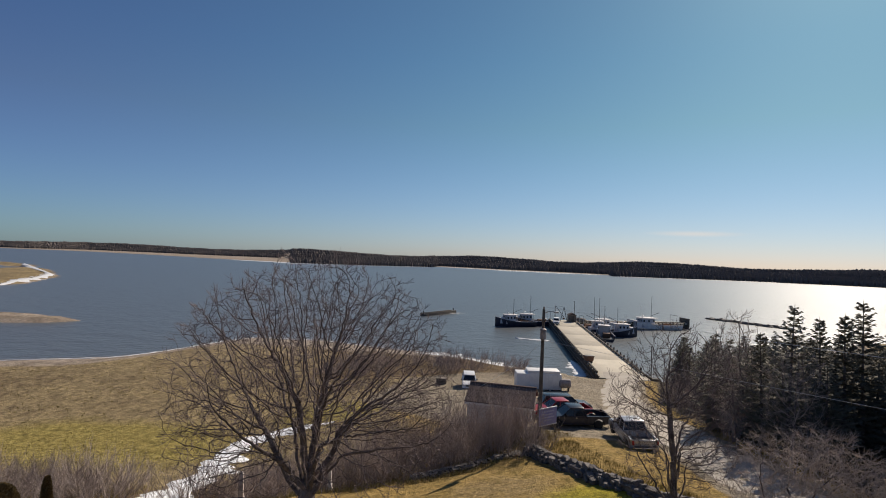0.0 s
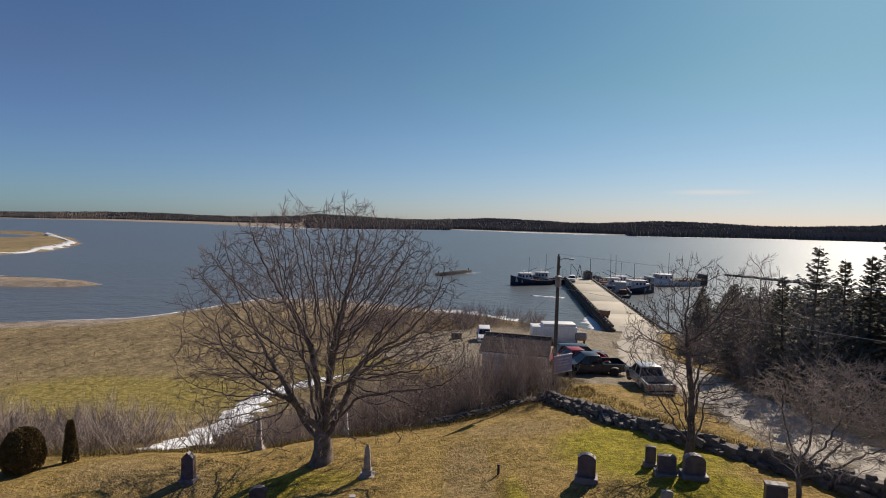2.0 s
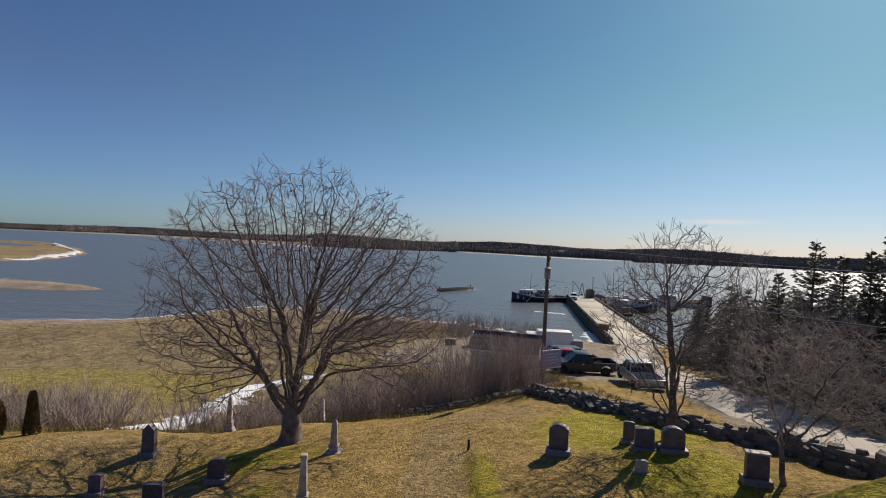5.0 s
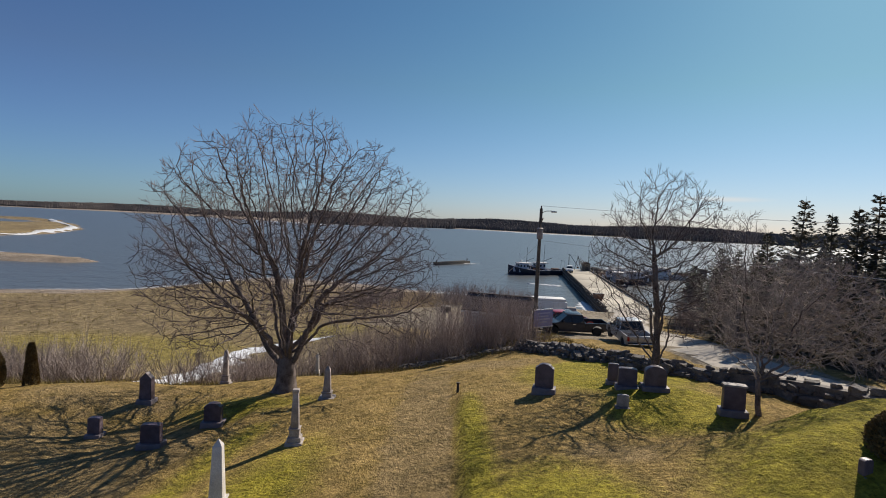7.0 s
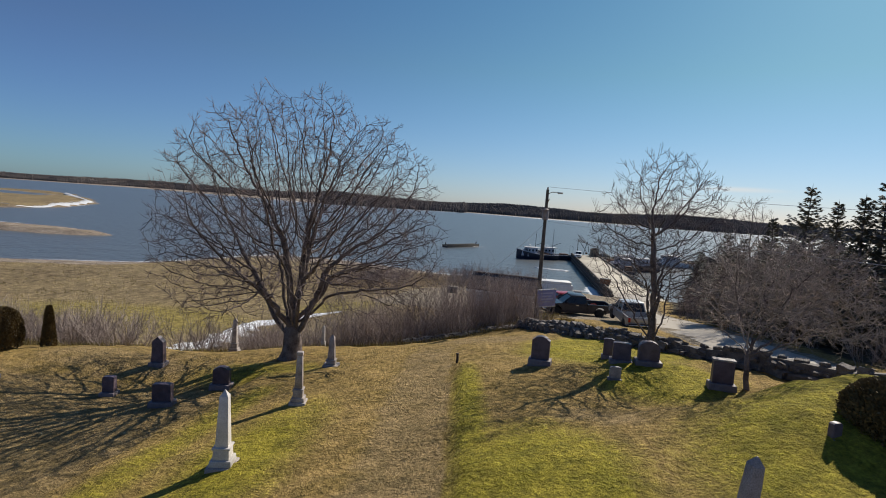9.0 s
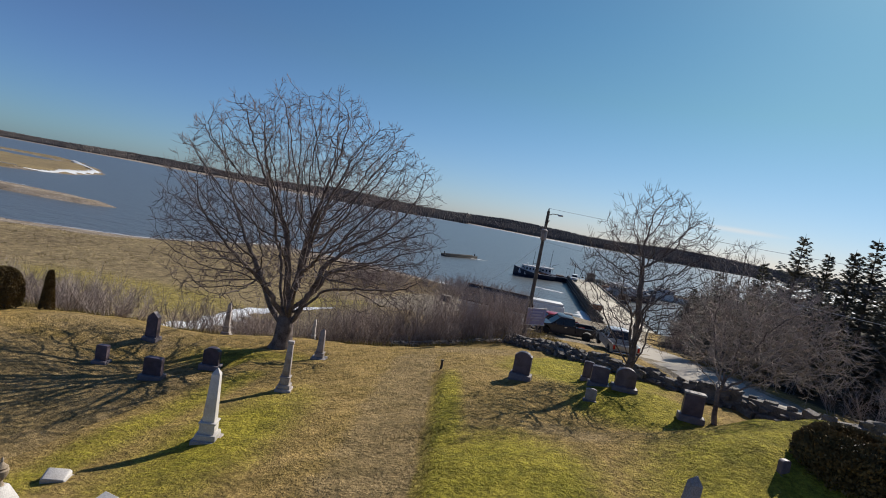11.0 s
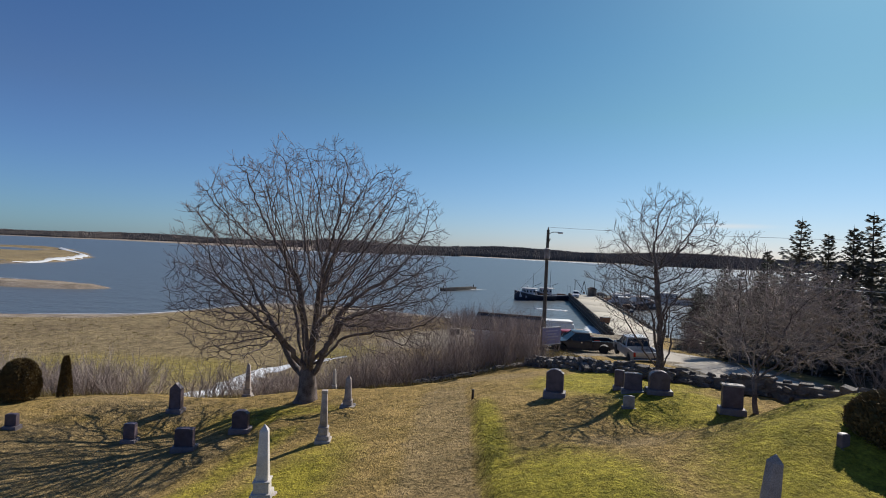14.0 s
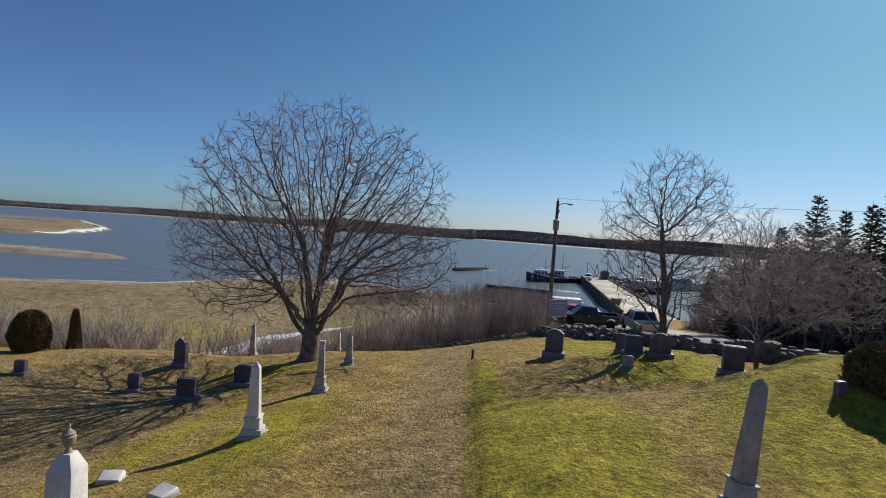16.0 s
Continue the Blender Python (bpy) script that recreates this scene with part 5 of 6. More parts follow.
# ---- shed, trailer ----
def shed():
    t = thing("shed", (3.95, 45.6, level(3.95, 45.6) - 0.5), "long low white shed with a brown shingled roof", "shed", turn=-13)
    L, D, H, R = 5.6, 4.0, 2.15, 3.2
    part("wall", box(bm_(), (-L / 2, 0, 0), (L / 2, 0.14, H)), "siding", t)
    part("wall", box(bm_(), (-L / 2, D - 0.14, 0), (L / 2, D, H)), "siding", t)
    for x in (-L / 2, L / 2 - 0.14):
        bm = bm_()
        o = [(0.14, 0), (D - 0.14, 0), (D - 0.14, H), (D / 2, R), (0.14, H)]
        a = [bm.verts.new((x, y, z)) for y, z in o]
        b = [bm.verts.new((x + 0.14, y, z)) for y, z in o]
        bm.faces.new(a[::-1]), bm.faces.new(b)
        for i in range(5):
            bm.faces.new((a[i], a[(i + 1) % 5], b[(i + 1) % 5], b[i]))
        part("gable", bm, "siding", t)
    for z in np.arange(0.15, H, 0.2):
        part("clapboard", box(bm_(), (-L / 2 - 0.01, -0.03, z), (L / 2 + 0.01, 0.0, z + 0.185), 0.0), "siding", t)
    run = math.hypot(D / 2 + 0.3, (R - H) * (D / 2 + 0.3) / (D / 2))
    slope = math.degrees(math.atan2(R - H, D / 2))
    roof = part("roof", box(bm_(), (-L / 2 - 0.25, 0, 0), (L / 2 + 0.25, run, 0.1), 0.0, 1.0, pose(0, -0.3, H - 0.3 * (R - H) / (D / 2) + 0.02, slope)), "shingle", t)
    part("roof", box(bm_(), (-L / 2 - 0.25, 0, 0), (L / 2 + 0.25, run, 0.1), 0.0, 1.0, pose(0, D / 2, R + 0.02, -slope)), "shingle", t)
    n = 11
    for k in range(n):
        y = run * k / n
        part("shingle_course", box(bm_(), (-L / 2 - 0.26, y, 0.1), (L / 2 + 0.26, y + run / n + 0.02, 0.122), 0.0, 1.0, pose(0, -0.3, H - 0.3 * (R - H) / (D / 2) + 0.02, slope) @ pose(0, 0, 0.012, -1.2)), "shingle", roof)
    part("ridge_cap", box(bm_(), (-L / 2 - 0.26, D / 2 - 0.14, R + 0.1), (L / 2 + 0.26, D / 2 + 0.14, R + 0.17), 0.03), "shingle", t)
    part("fascia", box(bm_(), (-L / 2 - 0.25, -0.34, H - 0.3), (L / 2 + 0.25, -0.3, H - 0.12)), "white_paint", t)
    for x in (-L / 2 - 0.03, L / 2 - 0.1):
        part("corner_board", box(bm_(), (x, -0.045, 0), (x + 0.13, -0.005, H)), "white_paint", t)
    door = part("door", box(bm_(), (L / 2, 1.2, 0.05), (L / 2 + 0.05, 2.1, 2.05), 0.01), "grey_wood", t)
    part("handle", box(bm_(), (L / 2 + 0.05, 1.3, 1.0), (L / 2 + 0.1, 1.34, 1.15)), "dark_steel", door)


shed()
t = thing("box_trailer", (10.8, 71.0, level(10.8, 71.0) - 0.35), "long white box trailer with a raised roof section", "trailer", turn=3)
part("body", box(bm_(), (-2.95, -1.2, 0.55), (2.95, 1.2, 2.6), 0.04), "white_paint", t)
part("roof_box", box(bm_(), (-1.5, -1.1, 2.6), (2.8, 1.1, 2.98), 0.05), "white_paint", t)
part("chassis", box(bm_(), (-2.7, -0.7, 0.38), (2.7, 0.7, 0.55), 0.02), "dark_steel", t)
for x in np.arange(-2.4, 2.6, 0.6):
    part("side_rib", box(bm_(), (x - 0.02, -1.225, 0.6), (x + 0.02, -1.2, 2.5)), "white_paint", t)
for x in (0.6, 1.5):
    for y in (-1.05, 1.05):
        wheel = part("wheel", lathe(bm_(), [(0.3, -0.11), (0.36, -0.08), (0.36, 0.08), (0.3, 0.11)], 16, pose(x, y, 0.36, 90)), "rubber", t)
        part("rim", lathe(bm_(), [(0.2, -0.12), (0.2, 0.12)], 12, pose(x, y, 0.36, 90)), "steel", wheel)
part("hitch", box(bm_(), (-3.4, -0.05, 0.4), (-2.7, 0.05, 0.5), 0.01), "dark_steel", t)
part("door_frame", box(bm_(), (2.95, -1.1, 0.65), (2.99, 1.1, 2.45), 0.01), "white_paint", t)
# small grey box beside the trailer, modelled as a round tank on legs
t = thing("fuel_tank", on(14.3, 70.3), "small grey box beside the white trailer, shaped as a tank", "tank")
part("tank", lathe(bm_(), [(0.35, -0.8), (0.6, -0.7), (0.62, 0), (0.6, 0.7), (0.35, 0.8)], 18, pose(0, 0, 1.0, 0, 90, 0)), "granite", t)
for x in (-0.5, 0.5):
    part("leg", box(bm_(), (x - 0.06, -0.4, -0.1), (x + 0.06, 0.4, 0.5), 0.01), "dark_steel", t)
t = thing("wooden_crate", on(-2.2, 73.0), "pale wooden crate on the gravel lot", "crate")
part("box", box(bm_(), (-0.7, -0.5, 0), (0.7, 0.5, 0.85), 0.02), "grey_wood", t)
for z in (0.1, 0.4, 0.7):
    part("slat", box(bm_(), (-0.72, -0.53, z), (0.72, -0.5, z + 0.14), 0.005), "grey_wood", t)


# ---- vehicles ----
def arch(x, r=0.47, z0=0.42):
    return [(x + r * math.cos(a), z0 + r * math.sin(a)) for a in np.linspace(math.pi, 0, 9)]


def vehicle(place, paint, label, turn, bed=True, category="pickup truck", group="parked vehicles", tilt=(0, 0)):
    """A pickup, or with bed=False a closed wagon; its nose points to -x."""
    t = thing("pickup_truck" if bed else "car", place, label, category, group, turn, tilt)
    end = 0.72 if bed else 2.35
    fx, rx = -1.85, 1.75 if bed else 1.55
    low = [(-2.72, 0.5)] + arch(fx) + ([(end, 0.42), (end, 1.08)] if bed else arch(rx) + [(end, 0.5), (end + 0.02, 1.08)])
    top = [(-1.35, 1.1), (-1.6, 1.06), (-2.55, 0.98), (-2.74, 0.85)]
    bm = prism(bm_(), low + top, -0.93, 0.93)
    bmesh.ops.recalc_face_normals(bm, faces=bm.faces[:])
    bmesh.ops.bevel(bm, geom=[e for e in bm.edges if abs(e.verts[0].co.y - e.verts[1].co.y) < 1e-6 and min(e.verts[0].co.z, e.verts[1].co.z) > 0.8], offset=0.07, segments=2, affect="EDGES")
    body = part("body", bm, paint, t)
    cx0, cx1 = -1.4, end - 0.02
    bm = bm_()
    rings = []
    for z, f0, f1, w in ((1.06, 0.0, 0.0, 0.86), (1.66, 0.72, -0.2 if bed else -0.45, 0.7)):
        rings.append([bm.verts.new(p) for p in ((cx0 + f0, -w, z), (cx1 + f1, -w, z), (cx1 + f1, w, z), (cx0 + f0, w, z))])
    for k in range(4):
        bm.faces.new((rings[0][k], rings[0][(k + 1) % 4], rings[1][(k + 1) % 4], rings[1][k]))
    bm.faces.new(rings[1])
    part("window_glass", bm, "glass", t, "dark tinted glass", sharp=True)
    part("roof", box(bm_(), (cx0 + 0.68, -0.74, 1.64), (cx1 - (0.16 if bed else 0.4), 0.74, 1.75), 0.045), paint, t)
    for y in (-1, 1):
        for x0, x1 in ((cx0 - 0.02, cx0 + 0.72), (cx1 + 0.0, cx1 - (0.18 if bed else 0.42)), ((cx0 + cx1) / 2, (cx0 + cx1) / 2)):
            part("pillar", tube(bm_(), [(x0, y * 0.87, 1.06), (x1 if x1 != x0 else x0 + 0.02, y * 0.71, 1.67)], 0.045, 6), paint, t)
        part("mirror", box(bm_(), (-1.1, y * 1.0 - 0.1, 1.1), (-0.98, y * 1.0 + 0.1, 1.28), 0.03), "dark_steel", t)
        part("headlight", box(bm_(), (-2.76, y * 0.72 - 0.16, 0.72), (-2.66, y * 0.72 + 0.16, 0.88), 0.02), "lamp_clear", t)
        bx = 2.78 if bed else 2.34
        part("tail_lamp", box(bm_(), (bx - 0.06, y * 0.85 - 0.07, 0.75), (bx + 0.03, y * 0.85 + 0.07, 1.05), 0.01), "lamp_red", t)
        part("door_handle", box(bm_(), (-0.25, y * 0.94 - 0.02, 0.94), (-0.05, y * 0.94 + 0.02, 0.98)), "chrome", t)
    part("grille", box(bm_(), (-2.78, -0.5, 0.62), (-2.7, 0.5, 0.88), 0.02), "dark_steel", t)
    part("front_bumper", box(bm_(), (-2.88, -0.92, 0.42), (-2.66, 0.92, 0.62), 0.05), "chrome" if bed else paint, t)
    if bed:
        for y in (-1, 1):
            o = [(end + 0.02, 0.42)] + arch(rx) + [(2.74, 0.5), (2.74, 1.1), (end + 0.02, 1.1)]
            bm = prism(bm_(), o, y * 0.93 - 0.05, y * 0.93 + 0.05)
            bmesh.ops.recalc_face_normals(bm, faces=bm.faces[:])
            part("bed_side", bm, paint, t)
        part("bed_floor", box(bm_(), (end + 0.02, -0.88, 0.6), (2.74, 0.88, 0.68)), "dark_steel", t)
        part("bed_front", box(bm_(), (end + 0.02, -0.88, 0.68), (end + 0.08, 0.88, 1.1)), paint, t)
        part("tailgate", box(bm_(), (2.68, -0.88, 0.66), (2.76, 0.88, 1.1), 0.02), paint, t)
        part("rear_bumper", box(bm_(), (2.74, -0.9, 0.45), (2.92, 0.9, 0.6), 0.03), "chrome", t)
    else:
        part("rear_bumper", box(bm_(), (2.3, -0.9, 0.45), (2.46, 0.9, 0.66), 0.04), paint, t)
    part("underbody", box(bm_(), (-2.5, -0.75, 0.3), (2.4, 0.75, 0.56)), "dark_steel", t)
    for x in (fx, rx):
        for y in (-0.83, 0.83):
            tyre = part("wheel", lathe(bm_(), [(0.26, -0.12), (0.36, -0.12), (0.39, -0.07), (0.39, 0.07), (0.36, 0.12), (0.26, 0.12)], 20, pose(x, y, 0.39, 90)), "rubber", t)
            part("rim", lathe(bm_(), [(0.25, -0.1), (0.26, -0.115), (0.1, -0.09), (0.1, 0.09), (0.26, 0.115), (0.25, 0.1)], 14, pose(x, y, 0.39, 90)), "steel", tyre)
    return t


vehicle(on(10.35, 44.6), "navy_car", "dark blue pickup truck parked on gravel", 7, tilt=(2, 0))
vehicle(on(9.8, 48.4), "red_car", "red pickup truck parked behind another", 12)
vehicle(on(10.7, 52.2), "black_car", "black wagon parked beside the red pickup", 188, False, "car")
vehicle(on(13.5, 39.2), "silver_car", "silver pickup truck parked beside the stone wall", -88, tilt=(2, 1))
vehicle(on(1.6, 70.2), "white_car", "small white car parked facing the graveyard", 91, False, "car")
vehicle((27.6, 156, 1.93), "white_car", "white car parked far out on the pier", 80, False, "car")


# ---- pier, arm, boats ----
A, B = Vector((26.2, 83.5, 0)), Vector((31.2, 167, 0))
WAY = (B - A).normalized()
SIDE = Vector((WAY.y, -WAY.x, 0))
LEN = (B - A).length
ang = math.degrees(math.atan2(WAY.y, WAY.x))
pier = new("pier")
pier.matrix_world = pose(A.x, A.y, 0, 0, 0, ang)
tagged(pier, "long concrete-topped fishing pier on dark timber cribwork", "pier", kind="structure")
HW = 3.95
n = 5
for k in range(n):
    part("deck_slab", box(bm_(), (LEN * k / n + 0.01, -HW, 1.45 + 0.35 * (1 - k / n) * (k < 1)), (LEN * (k + 1) / n - 0.01, HW, 1.9), 0.015), "concrete", pier)
part("crib", box(bm_(), (0.3, -HW + 0.35, -3), (LEN, HW - 0.35, 1.45)), "timber", pier)
rnd = random.Random(17)
for y in (-1, 1):
    for x in np.arange(0.5, LEN, 1.15):
        part("pile", tube(bm_(), [(x, y * (HW + 0.02), -3), (x + rnd.uniform(-0.06, 0.06), y * (HW + 0.05), 1.9 + rnd.uniform(-0.1, 0.45))], 0.17, 7), "timber", pier)
    for z in (0.35, 1.15):
        part("waling", box(bm_(), (3, y * (HW + 0.2) - 0.1, z), (LEN, y * (HW + 0.2) + 0.1, z + 0.25), 0.02), "timber", pier)
    part("kerb_rail", box(bm_(), (3, y * (HW - 0.18) - 0.13, 2.08), (LEN, y * (HW - 0.18) + 0.13, 2.32), 0.03), "timber", pier)
    for x in np.arange(3.5, LEN, 2.3):
        part("kerb_block", box(bm_(), (x - 0.25, y * (HW - 0.18) - 0.13, 1.9), (x + 0.25, y * (HW - 0.18) + 0.13, 2.09), 0.02), "timber", pier)
for x in np.arange(6, LEN * 0.62, 3.0):
    part("mooring_post", tube(bm_(), [(x, -HW + 0.05, 1.7), (x, -HW + 0.05, 2.75)], 0.15, 8), "timber", pier)
arm = new("pier_arm")
arm.matrix_world = pose(33.5, 165.5, 0, 0, 0, 14)
tagged(arm, "timber cross arm at the end of the pier", "pier", kind="structure")
for k in range(6):
    part("deck_slab", box(bm_(), (6.6 * k + 0.01, -2.2, 1.5), (6.6 * (k + 1) - 0.01, 2.4, 1.9), 0.015), "concrete", arm)
part("crib", box(bm_(), (0, -1.9, -3), (39.5, 2.1, 1.5)), "timber", arm)
for x in np.arange(0.3, 39.6, 1.3):
    part("pile", tube(bm_(), [(x, -2.25, -3), (x, -2.28, 2.0 + rnd.uniform(-0.1, 0.4))], 0.17, 7), "timber", arm)
part("kerb_rail", box(bm_(), (0, -2.15, 2.0), (39.6, -1.9, 2.25), 0.03), "timber", arm)
part("end_wall", box(bm_(), (39.6, -2.3, -3), (39.9, 2.5, 3.4), 0.03), "timber", arm)

t = thing("ice_house", (33.6, 163.8, 1.9), "small dark wooden hut on the pier end", "hut", turn=5)
part("wall", box(bm_(), (-1.1, -1.0, 0), (1.1, 1.0, 2.1), 0.02), "grey_wood", t)
part("roof", prism(bm_(), [(-1.3, 2.1), (1.3, 2.1), (0, 2.7)], -1.2, 1.2), "shingle", t)
part("door", box(bm_(), (-0.4, -1.04, 0.05), (0.4, -1.0, 1.85)), "timber", t)
t = thing("hoist", (31.3, 164.5, 1.9), "steel A-frame hoist on the pier end", "crane")
for x in (-1.0, 1.0):
    part("leg", tube(bm_(), [(x, 0, 0), (0, 0, 4.3)], 0.08, 6), "dark_steel", t)
part("boom", tube(bm_(), [(0, 0, 1.2), (-2.6, -0.5, 4.6)], 0.07, 6), "dark_steel", t)
part("stay", tube(bm_(), [(0, 0, 4.3), (-2.6, -0.5, 4.6)], 0.02, 4), "dark_steel", t)
part("winch", lathe(bm_(), [(0.25, -0.3), (0.25, 0.3)], 10, pose(0, 0, 0.8, 0, 90)), "rust", t)
for x, y, h in ((34.6, 165.2, 6.2), (27.9, 160.2, 5.0)):
    t = thing("light_pole", (x, y, 1.9), "slim dark lamp pole on the pier", "lamp post", "pier lamp posts")
    part("pole", tube(bm_(), [(0, 0, 0), (0, 0, h)], [0.1, 0.07], 8), "timber", t)
    part("lamp", box(bm_(), (-0.4, -0.08, h - 0.2), (0.1, 0.08, h - 0.08), 0.02), "steel", t)
t = thing("tarpaulin_heap", (36.6, 166.0, 1.9), "brown tarpaulin heap on the pier end", "gear")
bm = bm_()
bmesh.ops.create_icosphere(bm, subdivisions=3, radius=1.0)
for v in bm.verts:
    v.co = Vector((v.co.x * 2.2, v.co.y * 1.0, max(0, v.co.z) * 1.1)) * (1 + 0.15 * noise.noise(v.co * 2))
part("tarpaulin", bm, "grey_wood", t)
part("rope_coil", lathe(bm_(), [(0.5, 0.0), (0.6, 0.1), (0.5, 0.2)], 12, Matrix.Translation((2.8, 0, 0))), "rope", t)

# Skip and gear where the pier meets the land
t = thing("rubbish_skip", (23.4, 96.3, 1.95), "dark rusty steel skip standing beside the pier", "skip", turn=20)
bm = prism(bm_(), [(-0.75, 0.35), (0.75, 0.35), (1.05, 1.5), (-1.05, 1.5)], -0.8, 0.8)
part("tub", bm, "rust", t)
part("rim", box(bm_(), (-1.1, -0.86, 1.46), (1.1, 0.86, 1.56), 0.02), "dark_steel", t)
t.scale = (0.75, 0.75, 0.8)
for x in (-0.55, 0.55):
    part("runner", box(bm_(), (x - 0.08, -0.75, -0.1), (x + 0.08, 0.75, 0.36), 0.01), "dark_steel", t)
for k, (x, y, s) in enumerate(((32.2, 92.0, 1.0), (33.4, 90.5, 0.8))):
    t = thing("gear_bin", (x, y, level(x, y)), "grey weathered wooden gear bin by the pier", "bin", "gear bins")
    part("box", box(bm_(), (-0.8 * s, -0.6 * s, 0), (0.8 * s, 0.6 * s, 1.2 * s), 0.02), "grey_wood", t)
    part("lid", box(bm_(), (-0.85 * s, -0.65 * s, 1.2 * s), (0.85 * s, 0.65 * s, 1.28 * s), 0.01), "timber", t)
t = thing("light_pole", (33.6, 93.5, level(33.6, 93.5)), "slim dark lamp pole on the pier", "lamp post", "pier lamp posts")
part("pole", tube(bm_(), [(0, 0, -0.3), (0, 0, 6.5)], [0.11, 0.07], 8), "timber", t)
part("lamp", box(bm_(), (-0.5, -0.08, 6.3), (0.1, 0.08, 6.42), 0.02), "steel", t)


def boat(place, L, hull, label, turn, mast=4.5, house="siding"):
    """A lobster boat, bow to +x: flared hull, wheelhouse forward, open working deck aft."""
    t = thing("fishing_boat", place, label, "boat", "moored fishing boats", turn)
    n, beam = 12, L * 0.17
    bm = bm_()
    rings = []
    for k in range(n + 1):
        f = k / n
        x = -L / 2 + L * f
        w = beam * (0.92 + 0.08 * min(1, f * 4)) * (1 - max(0, (f - 0.45) / 0.55) ** 2.2) + 0.03
        sheer = 0.95 + 1.0 * max(0, f - 0.35) ** 1.6 * 1.9
        keel = -0.6 + 0.5 * max(0, (f - 0.75) / 0.25) ** 2
        rings.append([bm.verts.new(p) for p in ((x, 0, keel), (x, w * 0.55, keel + 0.22), (x, w * 0.88, 0.2), (x, w, sheer), (x, w * 0.93, sheer), (x, w * 0.85, 0.45), (x, 0, 0.45),
                                               (x, -w * 0.85, 0.45), (x, -w * 0.93, sheer), (x, -w, sheer), (x, -w * 0.88, 0.2), (x, -w * 0.55, keel + 0.22))])
    for r0, r1 in zip(rings, rings[1:]):
        for k in range(12):
            bm.faces.new((r0[k], r1[k], r1[(k + 1) % 12], r0[(k + 1) % 12]))
    bm.faces.new(rings[0]), bm.faces.new(rings[-1][::-1])
    bmesh.ops.recalc_face_normals(bm, faces=bm.faces[:])
    part("hull", bm, hull, t)
    for y in (-1, 1):
        part("rub_rail", tube(bm_(), [(-L / 2 + L * f, y * (beam * (0.92 + 0.08 * min(1, f * 4)) * (1 - max(0, (f - 0.45) / 0.55) ** 2.2) + 0.05), 0.97 + 1.9 * max(0, f - 0.35) ** 1.6) for f in np.linspace(0, 1, 13)], 0.06, 6), house, t)
    x0, x1 = L * 0.02, L * 0.27
    cabin = part("wheelhouse", box(bm_(), (x0, -beam * 0.72, 0.5), (x1, beam * 0.72, 2.25), 0.06, 0.92), house, t)
    for y in np.linspace(-beam * 0.5, beam * 0.5, 4):
        part("window", box(bm_(), (x1 - 0.1, y - 0.16, 1.6), (x1 - 0.01, y + 0.16, 2.0), 0.01), "glass", cabin)
    for y in (-1, 1):
        for x in np.linspace(x0 + 0.5, x1 - 0.6, 3):
            part("window", box(bm_(), (x - 0.25, y * beam * 0.68 - 0.03, 1.55), (x + 0.25, y * beam * 0.68 + 0.03, 1.95), 0.01), "glass", cabin)
    part("roof", box(bm_(), (x0 - 0.9, -beam * 0.74, 2.25), (x1 + 0.25, beam * 0.74, 2.34), 0.03), house, t)
    part("trunk_cabin", box(bm_(), (x1, -beam * 0.5, 0.6), (L * 0.4, beam * 0.5, 1.75), 0.08, 0.8), house, t)
    part("mast", tube(bm_(), [(x0 + 0.3, 0, 2.3), (x0 + 0.2, 0, 2.3 + mast * 0.75)], [0.07, 0.04], 6), "dark_steel", t)
    part("boom", tube(bm_(), [(x0 + 0.3, 0, 2.7), (x0 - 2.2, 0.3, 3.4)], 0.04, 6), "dark_steel", t)
    for y in (-0.6, 0.6):
        part("antenna", tube(bm_(), [(x1 - 0.7, y, 2.33), (x1 - 0.75, y, 2.33 + mast * 0.45)], 0.025, 5), "white_paint", t)
    part("radar", lathe(bm_(), [(0.3, 2.7), (0.32, 2.76), (0.2, 2.82)], 12, Matrix.Translation((x1 - 1.2, 0, 0))), "white_paint", t)
    part("radar_post", tube(bm_(), [(x1 - 1.2, 0, 2.33), (x1 - 1.2, 0, 2.7)], 0.06, 6), "white_paint", t)
    part("gantry", tube(bm_(), [(-L * 0.42, -beam * 0.75, 0.9), (-L * 0.42, -beam * 0.7, 2.9), (-L * 0.42, beam * 0.7, 2.9), (-L * 0.42, beam * 0.75, 0.9)], 0.05, 6), "steel", t)
    part("hauler", lathe(bm_(), [(0.25, -0.1), (0.3, 0), (0.25, 0.1)], 12, pose(x0 - 0.3, -beam * 0.7, 1.5, 90)), "steel", t)
    part("trap_stack", box(bm_(), (-L * 0.33, -beam * 0.5, 0.45), (-L * 0.16, beam * 0.4, 1.25), 0.04), "rust", t)
    t.scale = (1.0, 1.0, 1.5)
    return t


boat((16.2, 162.5, 0), 13.0, "navy_hull", "dark-hulled lobster boat with a white wheelhouse", 200, 4.2)
boat((21.8, 166.5, 0), 13.0, "navy_hull", "dark-hulled lobster boat moored against the pier", 190, 5.0)
boat((38.2, 143.0, 0), 11.5, "navy_hull", "dark-hulled lobster boat moored at the pier", -96 + 180, 4.6)
boat((42.8, 149.0, 0), 12.5, "navy_hull", "dark-hulled lobster boat moored outside another", 8, 4.0)
boat((40.5, 160.0, 0), 12.0, "white_paint", "white-hulled lobster boat by the pier arm", 10, 5.5)
boat((37.6, 154.0, 0), 10.5, "white_paint", "white-hulled lobster boat between other boats", 12, 6.0)
boat((60.5, 171.0, 0), 17.5, "white_paint", "long white fishing vessel with tall mast", 192, 6.0)

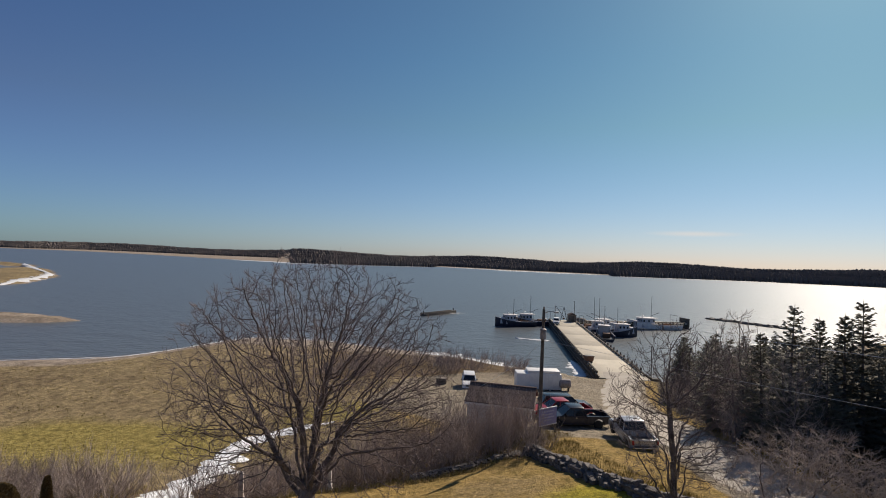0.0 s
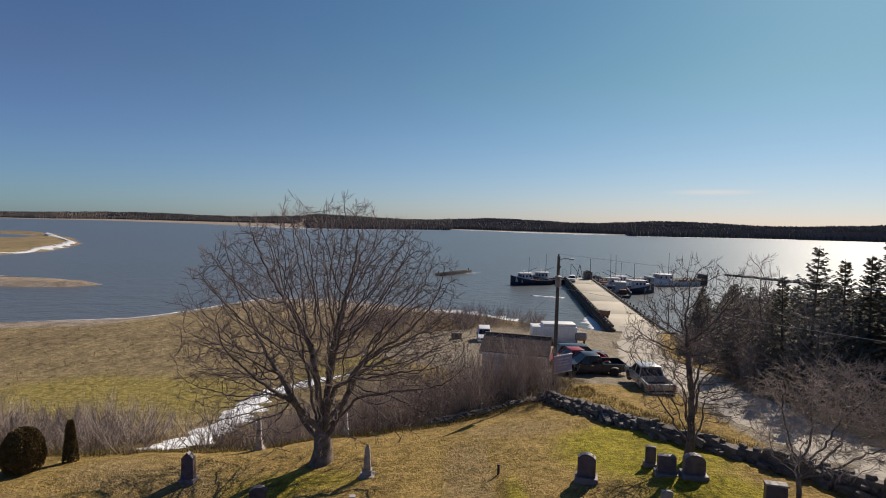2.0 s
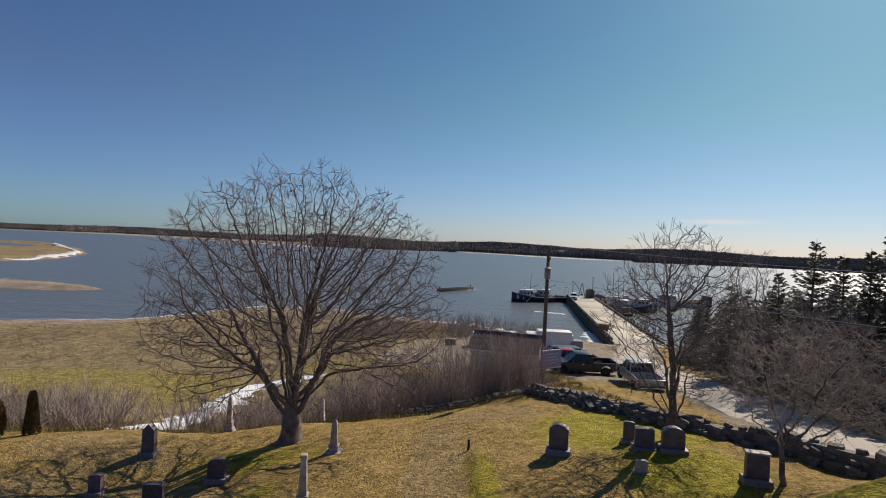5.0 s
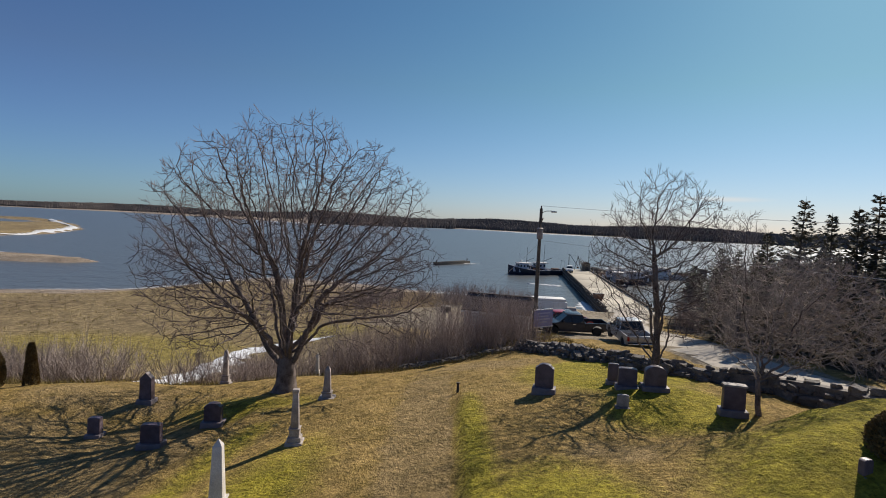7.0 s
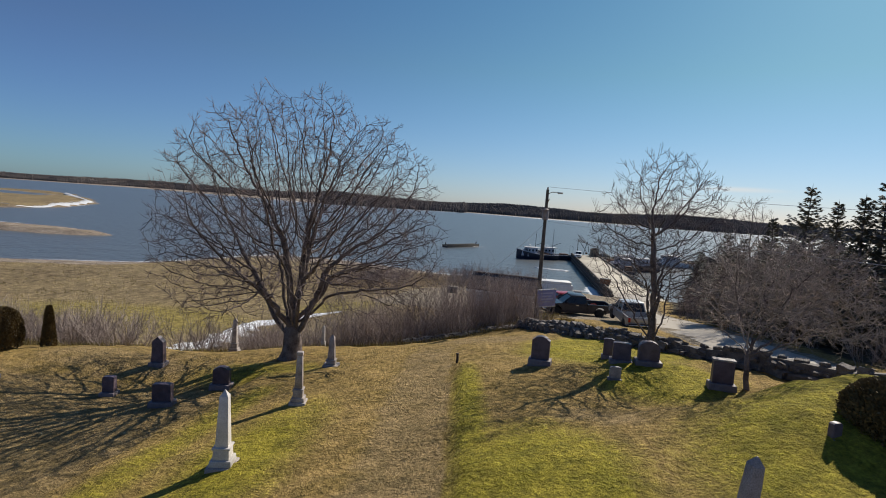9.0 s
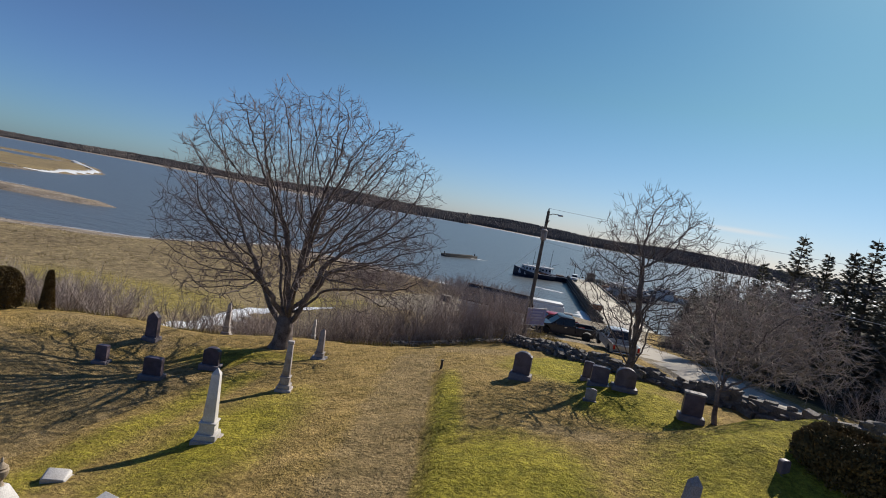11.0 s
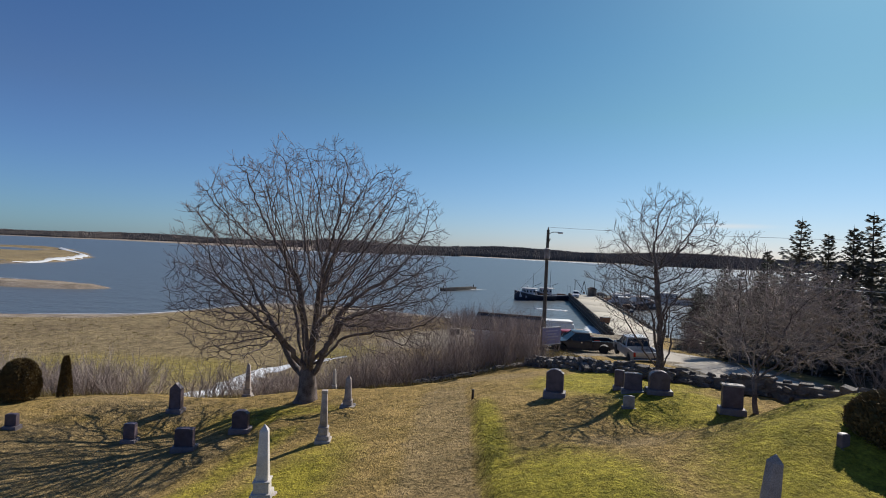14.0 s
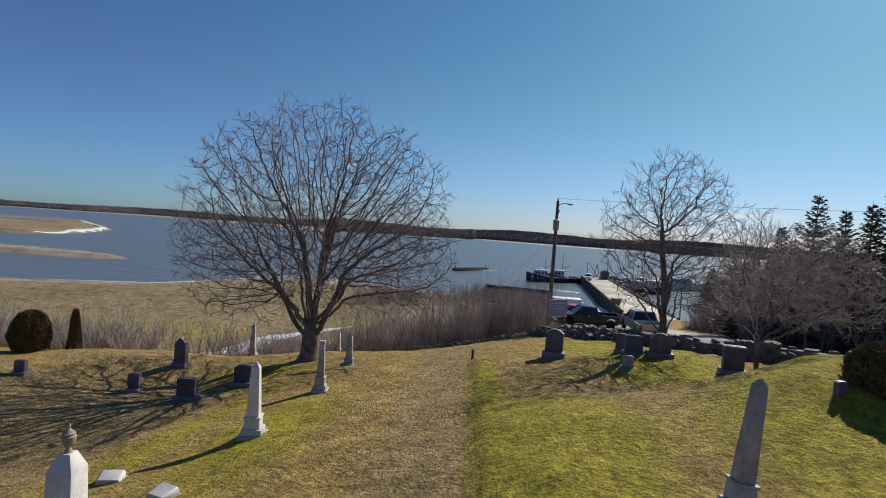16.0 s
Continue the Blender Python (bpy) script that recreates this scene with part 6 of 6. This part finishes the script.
t = thing("floating_breakwater", (-8.2, 187.5, 0), "low dark timber raft floating in the harbour", "raft", turn=58)
part("crib", box(bm_(), (-9.6, -1.1, -0.4), (9.6, 1.1, 0.55), 0.05), "timber", t)
for k in range(16):
    part("plank", box(bm_(), (-9.6 + 1.2 * k + 0.02, -1.15, 0.55), (-9.6 + 1.2 * (k + 1) - 0.02, 1.15, 0.68), 0.01), "timber", t)
for y in (-1.0, 1.0):
    part("rail", box(bm_(), (-9.6, y - 0.12, 0.68), (9.6, y + 0.12, 0.95), 0.02), "timber", t)
for x in (-9.2, 9.2):
    part("post", tube(bm_(), [(x, 0, 0.5), (x, 0, 1.7)], 0.18, 8), "timber", t)

# Low reef off the wood
vs, fs = [], []
rnd = random.Random(4)
for k in range(70):
    f = k / 69
    m = pose(96 + 16 * f + rnd.uniform(-0.8, 0.8), 212 - 26 * f + rnd.uniform(-1, 1), 0.1, rnd.uniform(0, 30), 0, rnd.uniform(0, 360)) @ Matrix.Diagonal((rnd.uniform(1, 2.4), rnd.uniform(0.8, 1.6), rnd.uniform(0.5, 1.1), 1))
    src = STONES[k % 7]
    i = len(vs)
    vs.extend(tuple(m @ v.co) for v in src.vertices)
    fs.extend(tuple(i + w for w in f_.vertices) for f_ in src.polygons)
tagged(mesh_object("reef", vs, fs, "fieldstone"), "low dark reef of boulders breaking the water", "rocks", kind="stuff")


# ---- grass ----
def blades(name, count, pick, lo, hi, width, seed, material, label):
    """Thousands of single blades in small tufts; pick gives a place or None."""
    rng = random.Random(seed)
    vs, fs = [], []
    while len(fs) < count:
        p = pick(rng)
        if not p:
            continue
        x, y = p
        z = level(x, y) + 0.11 * noise.fractal(Vector((x * 0.55, y * 0.55, 0)), 1.0, 2.0, 3) - 0.02
        h0 = rng.uniform(lo, hi)
        for _ in range(5):
            a, h = rng.uniform(0, 6.283), h0 * rng.uniform(0.6, 1.1)
            bx, by = x + rng.gauss(0, 0.5 * h0), y + rng.gauss(0, 0.5 * h0)
            lean = rng.uniform(0.1, 0.8) * h
            i = len(vs)
            w = width * rng.uniform(0.6, 1.3)
            vs.extend([(bx - w * math.sin(a), by + w * math.cos(a), z), (bx + w * math.sin(a), by - w * math.cos(a), z), (bx + lean * math.cos(a), by + lean * math.sin(a), z + h)])
            fs.append((i, i + 1, i + 2))
    return tagged(mesh_object(name, vs, fs, material), label, "grass", kind="stuff")


def lawn_spot(rng):
    y = 2 + 30 * rng.random() ** 1.3
    x = rng.uniform(-1, 1) * (8 + 0.85 * y) + 1
    if -2.1 < x - path_edge(y) < 0 and rng.random() < 0.8 or x > 13 + 0.02 * y:
        return None
    return (x, y) if noise.noise((x * 0.4, y * 0.4, 7)) > rng.uniform(-0.5, 0.4) else None


def rough_spot(rng):
    x = rng.uniform(-48, 6)
    y = float(np.interp(x, (-60, -25, -14, -8, 0, 5, 9), (28, 28, 29.5, 32, 33.5, 36, 39))) + rng.uniform(0, 1) ** 2 * 9
    return None if abs(x + 19.8) < 1.6 and y > 31 else (x, y)


def marsh_spot(rng):
    x, y = rng.uniform(-75, -4), rng.uniform(36, 84)
    if y > float(shore_y(x)) - 9 or noise.noise((x * 0.12, y * 0.2, 2)) < rng.uniform(-0.4, 0.3) or (abs(x + 19.8) < 2 and y < 55):
        return None
    return x, y


def verge_spot(rng):
    x, y = rng.uniform(5, 16), rng.uniform(20, 42)
    q = float(np.interp(y, (19, 21.4, 23.4, 25.6, 28.6, 33.6, 37), (14.7, 13.2, 11.6, 9.9, 8.3, 6.6, 5.6)))
    return (x, y) if q + 0.5 < x < q + 3.5 and noise.noise((x * 0.5, y * 0.5, 2)) > rng.uniform(-0.6, 0.3) else None


blades("lawn_grass", 60000, lawn_spot, 0.02, 0.05, 0.008, 1, "lawn", "short rough lawn grass between the graves")
blades("rough_grass", 30000, rough_spot, 0.18, 0.42, 0.012, 2, "blade", "tall dry grass along the edge of the graveyard")
blades("marsh_grass", 12000, marsh_spot, 0.08, 0.2, 0.03, 3, "blade", "tussocks of dry marsh grass")
blades("verge_grass", 9000, verge_spot, 0.15, 0.35, 0.012, 4, "blade", "dry tufts of grass behind the stone wall")
